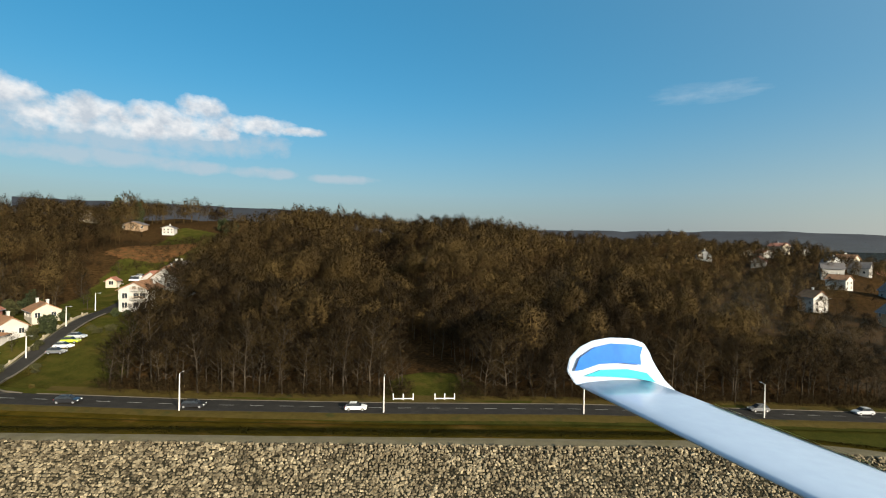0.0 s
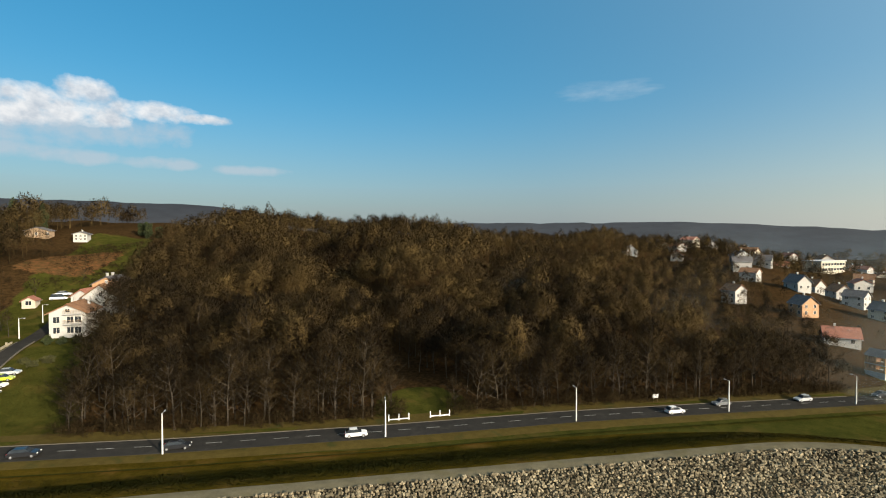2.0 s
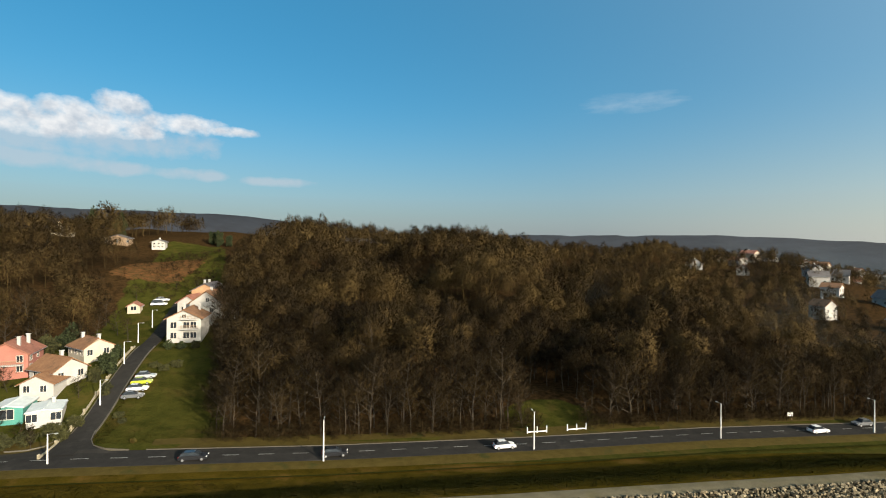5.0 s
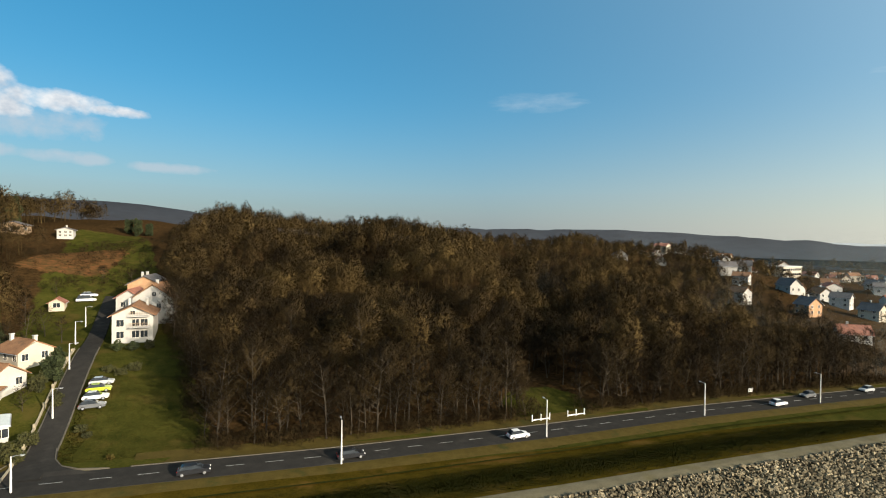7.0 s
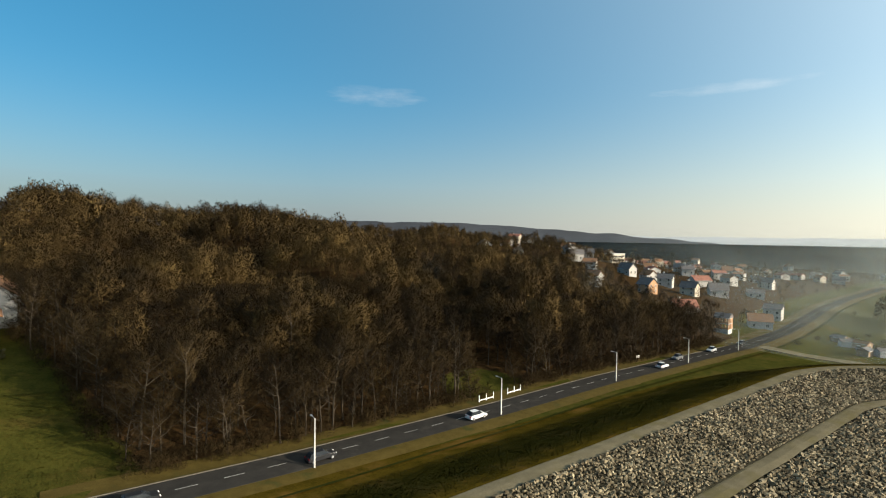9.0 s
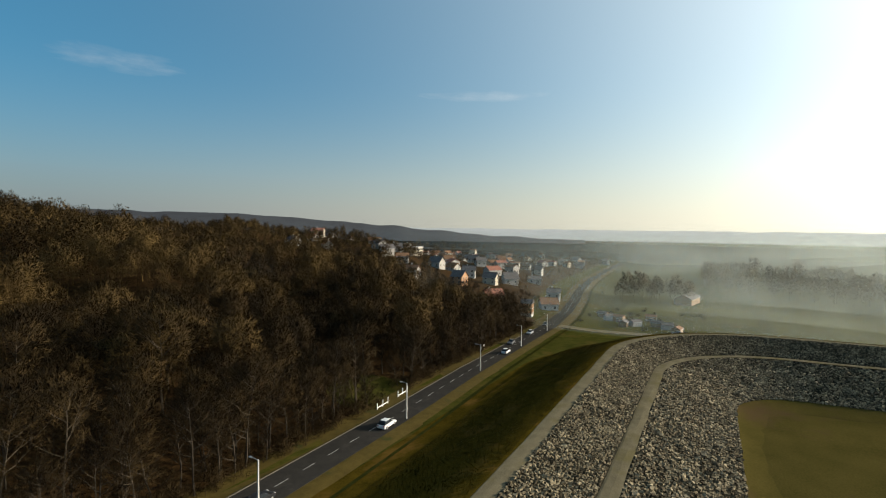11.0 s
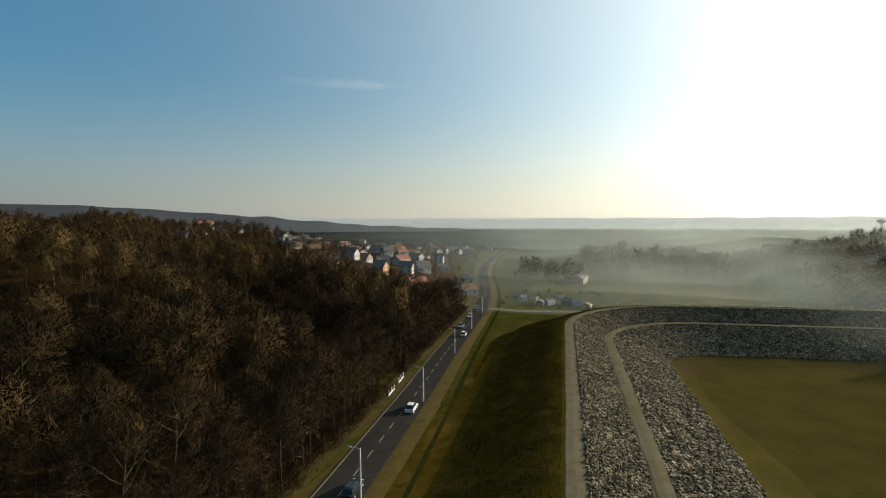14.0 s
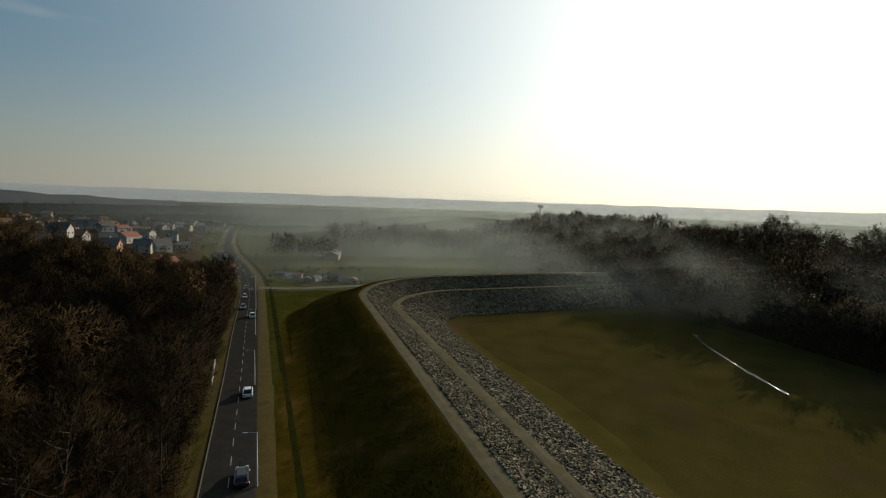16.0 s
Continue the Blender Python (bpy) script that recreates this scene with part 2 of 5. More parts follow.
CAR_WHITE, CAR_BLACK, CAR_SILVER = car_paint("white_car", (0.75, 0.75, 0.74)), car_paint("black_car", (0.02, 0.021, 0.024)), car_paint("silver_car", (0.42, 0.43, 0.44))
CAR_LIME, CAR_GREY = car_paint("lime_car", (0.4, 0.48, 0.04)), car_paint("grey_car", (0.13, 0.135, 0.14))


# ---- the lie of the land ----
def road_y(x):
    """The main road's middle line."""
    return np.interp(x, [-400, -85, -45, 0, 32, 75, 120, 171, 220, 287, 381, 520, 900],
                     [80, 92.6, 94.8, 97.0, 98.8, 101.0, 103.6, 109, 117, 129, 141, 152, 170])


def road_z(x):
    return np.interp(x, [-400, -85, -45, -8, 32, 75, 120, 170, 400, 900], [8, 1.7, 0.0, -0.8, -1.3, -2.6, -4.3, -5.2, -7.0, -8])


def step01(v, a, b):
    u = np.clip((v - a) / (b - a), 0, 1)
    return u * u * (3 - 2 * u)


LINE, BEND_R, BEND_X, BEND_Y, BEND_END = 64.8, 45.0, 45.5, 19.8, radians(85.5)


def dam_side(x, y):
    """How far a place lies outside the crest's middle line (inside: minus): straight, then a bend, then straight again."""
    sx, sy = math.sin(BEND_END), math.cos(BEND_END)
    turn = np.hypot(x - BEND_X, y - BEND_Y) - BEND_R
    past = (x - BEND_X) * sx + (y - BEND_Y) * sy - BEND_R
    return np.where(x < BEND_X, y - LINE, np.where((x - BEND_X) * sy - (y - BEND_Y) * sx > 0, past, turn))


def crest_at(s):
    """The place on the crest's middle line s metres east of x = 0, and the way outwards."""
    if s < BEND_X:
        return s, LINE, 0.0, 1.0
    a = min((s - BEND_X) / BEND_R, BEND_END)
    rest = s - BEND_X - BEND_R * a
    n, c = math.sin(a), math.cos(a)
    return BEND_X + BEND_R * n + c * rest, BEND_Y + BEND_R * c - n * rest, n, c


def side_road_x(y):
    return np.interp(y, [88, 97, 109, 120, 133, 145, 156, 176, 196], [-87.6, -88.9, -90.8, -92.4, -94.4, -96.6, -98.6, -102.4, -106])


def land(x, y):
    """The ground's height."""
    x, y = np.asarray(x, float), np.asarray(y, float)
    zr, s = road_z(x), np.maximum(y - road_y(x) - 5.0, 0)
    steep = 0.02 + 0.133 / (1 + np.exp((x - 350) / 45)) + 0.022 * (1 - step01(x, -95, -30))
    run = np.where(s < 150, s, 150 + 95 * np.tanh((s - 150) / 95))
    rise = steep * run * step01(s, -4, 25)
    cut = np.exp(-(((x - (3 - 0.2 * s)) / (13 + 0.05 * s)) ** 2)) + 0.9 * np.exp(-(((x - (6 + 0.36 * s)) / (12 + 0.05 * s)) ** 2)) * step01(s, 30, 60)
    ravine = np.minimum(17.0 * np.minimum(cut, 1.0), 0.85 * rise) * step01(s, 6, 40) * (1 - step01(s, 170, 300))
    knoll = 2.0 * np.exp(-(((x + 150) / 75) ** 2) - ((y - 285) / 75) ** 2)
    roll = 2.2 * np.sin(x * 0.043 + 1.3) * np.sin(y * 0.038 + 0.4)
    west_roll, east_roll = 1.6 * np.sin(x * 0.09 + 0.02 * y) * np.sin(y * 0.075 + 1.0), 3.4 * np.sin(x * 0.075 + 0.03 * y) * np.sin(y * 0.065 + 1.0)
    east = step01(x, -75, -45)
    roll = (roll + west_roll * (1 - east) + east_roll * east) * step01(s, 25, 90)
    dip = 3.2 * np.exp(-(((x + 107) / 30) ** 2) - ((y - 180) / 35) ** 2)
    shelf = 1.7 * np.exp(-(((x + 103) / 17) ** 2) - ((y - 134) / 14) ** 2)
    village_rise = 3.0 * step01(x, 120, 200) * step01(s, 5, 50)
    north = village_rise + zr + rise - ravine + knoll + roll + shelf - dip
    d = dam_side(x, y)
    inside = -6.3 + 0.25 * np.sin(x * 0.07) * np.sin(y * 0.06)
    outer = zr - 0.4 - step01(x, 105, 150) * step01(road_y(x) - y, 4, 20) * 2.0
    south = np.where(d < -8, inside, outer)
    south = south + 0.16 * np.maximum(-62 - y - 0.2 * np.maximum(-x - 20, 0), 0) * (1 - step01(np.abs(y + 62), 140, 260))
    south = south + 7.0 * step01(y, -90, -10) * step01(x, 290, 430) * (1 - step01(x, 600, 800)) * (1 - step01(y, 40, 110))
    z = np.where(y > road_y(x), north, south)
    far = step01(np.hypot(x, y - 60), 700, 1500)
    return z * (1 - far) + far * (-8.0)


# ---- building helpers ----
def mesh_of(name, verts, faces, material, smooth=False, normals=None):
    me = bpy.data.meshes.new(name)
    verts = np.asarray(verts, np.float32)
    if isinstance(faces, np.ndarray):
        n, k = faces.shape
        me.vertices.add(len(verts))
        me.vertices.foreach_set("co", verts.ravel())
        me.loops.add(n * k)
        me.loops.foreach_set("vertex_index", faces.astype(np.int32).ravel())
        me.polygons.add(n)
        me.polygons.foreach_set("loop_start", np.arange(0, n * k, k, dtype=np.int32))
        me.update(calc_edges=True)
    else:
        me.from_pydata(verts.tolist(), [], faces)
        me.update()
    me.materials.append(material)
    if smooth:
        me.polygons.foreach_set("use_smooth", [True] * len(me.polygons))
    else:
        me.shade_flat()
    if normals is not None:
        me.normals_split_custom_set_from_vertices(np.asarray(normals, np.float32))
    return me


def thing(name, label, category, at=(0, 0, 0), turn=0.0, group="", kind=""):
    ob = new(name)
    ob.matrix_basis = pose(*at, 0, 0, turn)
    return tagged(ob, label, category, group, kind)


def part(name, bm, material, parent, label=""):
    me = bpy.data.meshes.new(name)
    bmesh.ops.recalc_face_normals(bm, faces=bm.faces)
    bm.to_mesh(me)
    bm.free()
    me.materials.append(material)
    ob = new(name, me)
    ob.parent = parent
    return tagged(ob, label)


def boxes(*list_of, bevel=0.0):
    """A bmesh of boxes, each (x0, y0, z0, x1, y1, z1)."""
    bm = bmesh.new()
    for x0, y0, z0, x1, y1, z1 in list_of:
        m = Matrix.LocRotScale(((x0 + x1) / 2, (y0 + y1) / 2, (z0 + z1) / 2), None, (x1 - x0, y1 - y0, z1 - z0))
        bmesh.ops.create_cube(bm, size=1, matrix=m)
    if bevel:
        bmesh.ops.bevel(bm, geom=bm.edges[:], offset=bevel, segments=1, affect="EDGES")
    return bm


def extrude_profile(points, y0, y1):
    """A bmesh: the (x, z) outline points drawn out from y0 to y1."""
    bm = bmesh.new()
    a = [bm.verts.new((x, y0, z)) for x, z in points]
    b = [bm.verts.new((x, y1, z)) for x, z in points]
    bm.faces.new(a)
    bm.faces.new(b[::-1])
    for i in range(len(a)):
        j = (i + 1) % len(a)
        bm.faces.new((a[j], a[i], b[i], b[j]))
    return bm


def tube(points, radii, sides=6):
    """A bmesh: a tapered tube through points."""
    bm = bmesh.new()
    rings = []
    for i, (p, r) in enumerate(zip(points, radii)):
        p = Vector(p)
        d = (Vector(points[min(i + 1, len(points) - 1)]) - Vector(points[max(i - 1, 0)])).normalized()
        q = d.to_track_quat("Z", "Y")
        rings.append([bm.verts.new(p + q @ Vector((r * math.cos(a), r * math.sin(a), 0))) for a in (2 * math.pi * k / sides for k in range(sides))])
    for a, b in zip(rings, rings[1:]):
        for k in range(sides):
            bm.faces.new((a[k], a[(k + 1) % sides], b[(k + 1) % sides], b[k]))
    bm.faces.new(rings[0][::-1])
    bm.faces.new(rings[-1])
    return bm


def strip(name, label, category, rows, material, smooth=False):
    """A ribbon of ground: rows of points, each row the same length, as one mesh of the setting."""
    rows = np.asarray(rows, float)
    n, k = rows.shape[:2]
    i = np.arange(n * k).reshape(n, k)
    faces = np.stack([i[:-1, :-1], i[1:, :-1], i[1:, 1:], i[:-1, 1:]], -1).reshape(-1, 4)
    return tagged(new(name, mesh_of(name, rows.reshape(-1, 3), faces, material, smooth)), label, category, kind="structure")


# ---- the ground: one sheet to the horizon ----
def lines(lo, hi, fine_lo, fine_hi, step):
    mid = list(np.arange(fine_lo, fine_hi + 0.1, step))
    out, s, v = [], step, fine_hi
    while v < hi:
        s *= 1.16
        v += s
        out.append(min(v, hi))
    left, s, v = [], step, fine_lo
    while v > lo:
        s *= 1.16
        v -= s
        left.append(max(v, lo))
    return np.array(left[::-1] + mid + out)


gx, gy = lines(-4000, 4600, -190, 230, 2.5), lines(-3500, 4600, -130, 340, 2.5)
X, Y = np.meshgrid(gx, gy)
Z = land(X, Y)
# sunk beneath the embankment, the roads and their kerbs, which are laid on it as bodies of their own
D = dam_side(X, Y)
Z = Z - 1.2 * ((D < 19) & (Y < road_y(X) - 6) & (X < 125) & (Y > -58)) - 0.35 * (np.abs(Y - road_y(X)) < 4.2)
Z = Z - 0.3 * ((np.abs(X - side_road_x(Y)) < 3.2) & (Y > 92) & (Y < 194))


def in_woods(x, y):
    """1 in the woods, 0 in the open, soft between."""
    north = step01(y - road_y(x), 6, 10) * step01(x, -68 - 0.28 * (y - 103), -63 - 0.28 * (y - 103)) * (1 - step01(x - 0.3 * (y - 100), 124, 140))
    west = step01(y, 138, 146) * (1 - step01(x + 0.25 * (y - 150), -118, -110))
    top = step01(y, 285, 310) * (1 - step01(x, 200, 260))
    south = 1 - step01(y + 0.2 * np.maximum(-x - 20, 0), -66, -56)
    north = north * (1 - step01(13 - np.hypot(x - 2, y - 108), 0, 4))
    village = 0.95 * step01(x, 118, 140) * step01(y - road_y(x), 12, 30)
    return np.clip(village + north + west + top + south * (1 - step01(x, 112, 125)), 0, 1)


def fern(x, y):
    """The red-brown clearing above the houses."""
    return step01(y, 200, 214) * (1 - step01(y, 240, 258)) * step01(x, -144, -132) * (1 - step01(x, -120, -108))


i = np.arange(X.size).reshape(X.shape)
faces = np.stack([i[:-1, :-1], i[:-1, 1:], i[1:, 1:], i[1:, :-1]], -1).reshape(-1, 4)
GROUND = surface("ground_cover", (0.0210, 0.0234, 0.0048), (0.0492, 0.0462, 0.0096), 0.95, 0.3, 3.0, 0.6, accent=(0.0576, 0.0442, 0.0115), accent_at=0.6, spec=0.0)
gt = GROUND.node_tree
bsdf = gt.nodes["Principled BSDF"]
plain = bsdf.inputs["Base Color"].links[0].from_socket
where = gt.nodes.new("ShaderNodeNewGeometry").outputs["Position"]
litter = ramp(gt, noise_node(gt, where, 0.9, 8.0, 0.7), [(0.35, (0.014, 0.009, 0.004)), (0.65, (0.048, 0.027, 0.011))])
bracken = ramp(gt, noise_node(gt, where, 0.5, 8.0, 0.7), [(0.35, (0.04, 0.03, 0.012)), (0.65, (0.12, 0.052, 0.02))])
for key, colour in (("woods", litter), ("fern", bracken)):
    a = gt.nodes.new("ShaderNodeAttribute")
    a.attribute_name = key
    edge = math_node(gt, "ADD", a.outputs["Fac"], math_node(gt, "MULTIPLY_ADD", noise_node(gt, where, 0.25, 6.0, 0.65), 1.0, -0.5))
    plain = mix_rgb(gt, ramp(gt, edge, [(0.42, (0, 0, 0)), (0.58, (1, 1, 1))]), plain, colour)
gt.links.new(plain, bsdf.inputs["Base Color"])
ground = new("ground", mesh_of("ground", np.stack([X, Y, Z], -1).reshape(-1, 3), faces, GROUND, True))
tagged(ground, "winter grass and brown leaf litter over rolling ground", "ground", kind="structure")
for key, f in (("woods", in_woods), ("fern", fern)):
    ground.data.attributes.new(key, "FLOAT", "POINT").data.foreach_set("value", f(X, Y).ravel().astype(np.float32))

# ---- the embankment round the basin, swept along its crest ----
stations = [crest_at(float(v)) for v in np.arange(-260, 225, 2.5)]


def swept(profile):
    """Rows of points along the embankment; the profile is a list of (out from the crest's middle, height)."""
    rows = []
    for k, (x, y, nx, ny) in enumerate(stations):
        row = []
        for d, z in profile:
            w = 0.18 * noise.noise((x * 0.15, y * 0.15, d * 0.3))
            px, py = x + nx * (d + w), y + ny * (d + w)
            zz = max(z, float(land(px, py)) + 0.15) if z is not None and d > 2 else z if z is not None else float(land(px, py)) + (0.12 if d < 26 else -0.3)
            row.append((px, py, zz + 0.05 * noise.noise((x * 0.2, y * 0.2, d))))
        rows.append(row)
    return rows


CREST = 5.3
strip("embankment_outer_slope", "grassed outer slope of a long embankment", "embankment",
      swept([(26.5, None), (24.0, None), (22.0, None), (19.2, -0.2), (16.8, 0.3), (14, 1.2), (10, 2.75), (6, 4.3), (4, 4.95), (2.2, 5.22), (1.3, CREST - 0.02)]), GRASS, True)
strip("crest_track", "pale gravel track along the embankment crest", "track", swept([(1.4, CREST - 0.06), (1.15, CREST + 0.03), (0, CREST + 0.06), (-1.3, CREST)]), TRACK)
strip("upper_stone_bed", "bed beneath the upper riprap, darkened as gap shade", "embankment", swept([(-1.25, CREST - 0.04), (-6, 3.15), (-10.3, 1.15)]), GAP_SHADE_BED)
strip("berm_track", "pale gravel track on the embankment berm", "track", swept([(-9.9, 1.36), (-10.2, 1.42), (-11.3, 1.44), (-12.4, 1.36)]), TRACK)
strip("lower_stone_bed", "bed beneath the lower riprap, darkened as gap shade", "embankment", swept([(-12.0, 1.15), (-20, -2.1), (-28.6, -5.45)]), GAP_SHADE_BED)
strip("basin_floor_edge", "yellow winter grass at the foot of the stones", "ground", swept([(-28.2, -5.25), (-30, -5.75), (-33, -6.1), (-36, -6.4), (-39, -7.2)]), BASIN_GRASS, True)
bx, by = np.meshgrid(np.arange(-180, 84, 4.0), np.arange(-66, 42, 4.0))
strip("basin_floor", "yellow-green winter grass on the basin floor", "ground",
      np.stack([bx, by, land(bx, by) + 0.08 + 0.06 * np.sin(bx * 0.5) * np.sin(by * 0.4)], -1), BASIN_GRASS, True)

# ---- roads ----
xs = np.concatenate([np.arange(-300, 140, 4.0), np.arange(140, 700, 10.0)])


def road_rows(offsets, lift):
    out = []
    for x in xs:
        slope = float(road_y(x + 2) - road_y(x - 2)) / 4
        n = Vector((-slope, 1)).normalized()
        out.append([(x + n.x * o, float(road_y(x)) + n.y * o, float(road_z(x)) + h + lift) for o, h in offsets])
    return out


strip("main_road", "dark asphalt two-lane road with broken centre line", "road", road_rows([(-3.25, -0.25), (-3.2, 0), (0, 0.05), (3.2, 0), (3.25, -0.25)], 0), ASPHALT)
strip("near_verge", "dry yellow grass verge beside the road", "verge", road_rows([(-7.2, -0.5), (-6.0, -0.42), (-5.2, -0.12), (-3.2, -0.03)], 0), VERGE, True)
strip("ditch", "dark roadside ditch of long grass", "ditch", road_rows([(-9.0, -0.05), (-7.8, -0.35), (-7.0, -0.62), (-6.4, -0.45)], 0), GROUND, True)
far_side = road_rows([(3.2, -0.03), (4.2, -0.06), (5.4, 0.02), (7.5, 0.3)], 0)
strip("far_verge", "dry grass and leaves along the wood's edge", "verge", [r for r in far_side if r[0][0] > -78], VERGE, True)
strip("far_verge", "dry grass verge west of the lane", "verge", [r for r in far_side if r[0][0] < -90], VERGE, True)
# the mouth of the lane, widening into the main road
mouth = [(y, w0, w1) for y, w0, w1 in ((95.0, -97.0, -80.0), (96.2, -94.4, -83.4), (97.8, -92.6, -85.4), (100.5, -91.7, -86.9), (104, -91.9, -88.0))]
strip("lane_mouth", "asphalt junction where the lane meets the main road", "road", [[(x, y, float(road_z(x)) + 0.02 if y < 96 else float(land(side_road_x(y), y)) + 0.14) for x in np.linspace(a, b, 6)] for y, a, b in mouth], ASPHALT)
ys = np.arange(94.0, 196, 3.0)
strip("side_road", "narrow asphalt lane climbing between houses", "road",
      [[(float(side_road_x(y)) + o, y, float(land(side_road_x(y), y)) + 0.12 + h) for o, h in ((-1.95, -0.3), (-1.85, 0), (0, 0.03), (1.85, 0), (1.95, -0.3))] for y in ys], ASPHALT)
KERB = surface("kerb_stone", (0.0595, 0.0521, 0.0391), (0.0967, 0.0856, 0.0651), 0.9, 0.8, 7.0, 0.3)
edge_rows = road_rows([(3.18, -0.1), (3.2, 0.09), (3.36, 0.1), (3.4, -0.1)], 0)
strip("kerb", "pale stone kerb along the wood side of the road", "kerb", [r for r in edge_rows if -78 < r[0][0] < 112], KERB)
for side in (-1, 1):
    strip("kerb", "pale stone kerb beside the climbing lane", "kerb", [[(float(side_road_x(y)) + side * o, y, float(land(side_road_x(y), y)) + 0.12 + h) for o, h in ((1.86, -0.2), (1.88, 0.1), (2.04, 0.1), (2.08, -0.2))] for y in np.arange(103.0, 147, 3.0)], KERB)
    bend = [(-90.4 + side * 2.1, 104.0), (-89.8 + side * 2.6, 100.5), (-89.4 + side * 3.8, 98.0), (-89.0 + side * 6.0, 96.6), (-88.6 + side * 9.6, 96.1)]
    strip("kerb", "curved stone kerb at the mouth of the lane", "kerb", [[(x + side * o * 0.7, y + o * 0.7, float(land(x, y + 1.5)) + 0.05 + h) for o, h in ((0.0, -0.25), (0.02, 0.12), (0.17, 0.12), (0.2, -0.25))] for x, y in bend], KERB)
cs = np.linspace(0, 1, 30)
strip("cross_road", "pale asphalt road branching off towards the basin", "road",
      [[(124 + 30 * t ** 1.3 + o, 100 - 96 * t, float(land(124 + 30 * t ** 1.3, 100 - 96 * t)) + 0.45 + h) for o, h in ((-3.0, -0.6), (-2.9, 0), (2.9, 0), (3.0, -0.6))] for t in cs], TRACK)


# ---- trees: bare winter broadleaves ----
def prism(points, r0, r1, sides=4):
    """Vertices and triangles of a tapered limb through points."""
    pts = np.asarray(points, float)
    n = len(pts)
    d = np.gradient(pts, axis=0)
    d /= np.linalg.norm(d, axis=1)[:, None] + 1e-9
    a = np.cross(d, [0.31, 0.95, 0.05])
    a /= np.linalg.norm(a, axis=1)[:, None] + 1e-9
    b = np.cross(d, a)
    r = np.linspace(r0, r1, n)[:, None]
    ring = [pts + r * (math.cos(2 * math.pi * k / sides) * a + math.sin(2 * math.pi * k / sides) * b) for k in range(sides)]
    v = np.stack(ring, 1).reshape(-1, 3)
    f = []
    for i in range(n - 1):
        for k in range(sides):
            p, q = i * sides + k, i * sides + (k + 1) % sides
            f += [(p, q, q + sides), (p, q + sides, p + sides)]
    return v, np.array(f)


def joined(chunks):
    vs, fs, at = [], [], 0
    for v, f in chunks:
        vs.append(v)
        fs.append(f + at)
        at += len(v)
    return np.concatenate(vs), np.concatenate(fs)


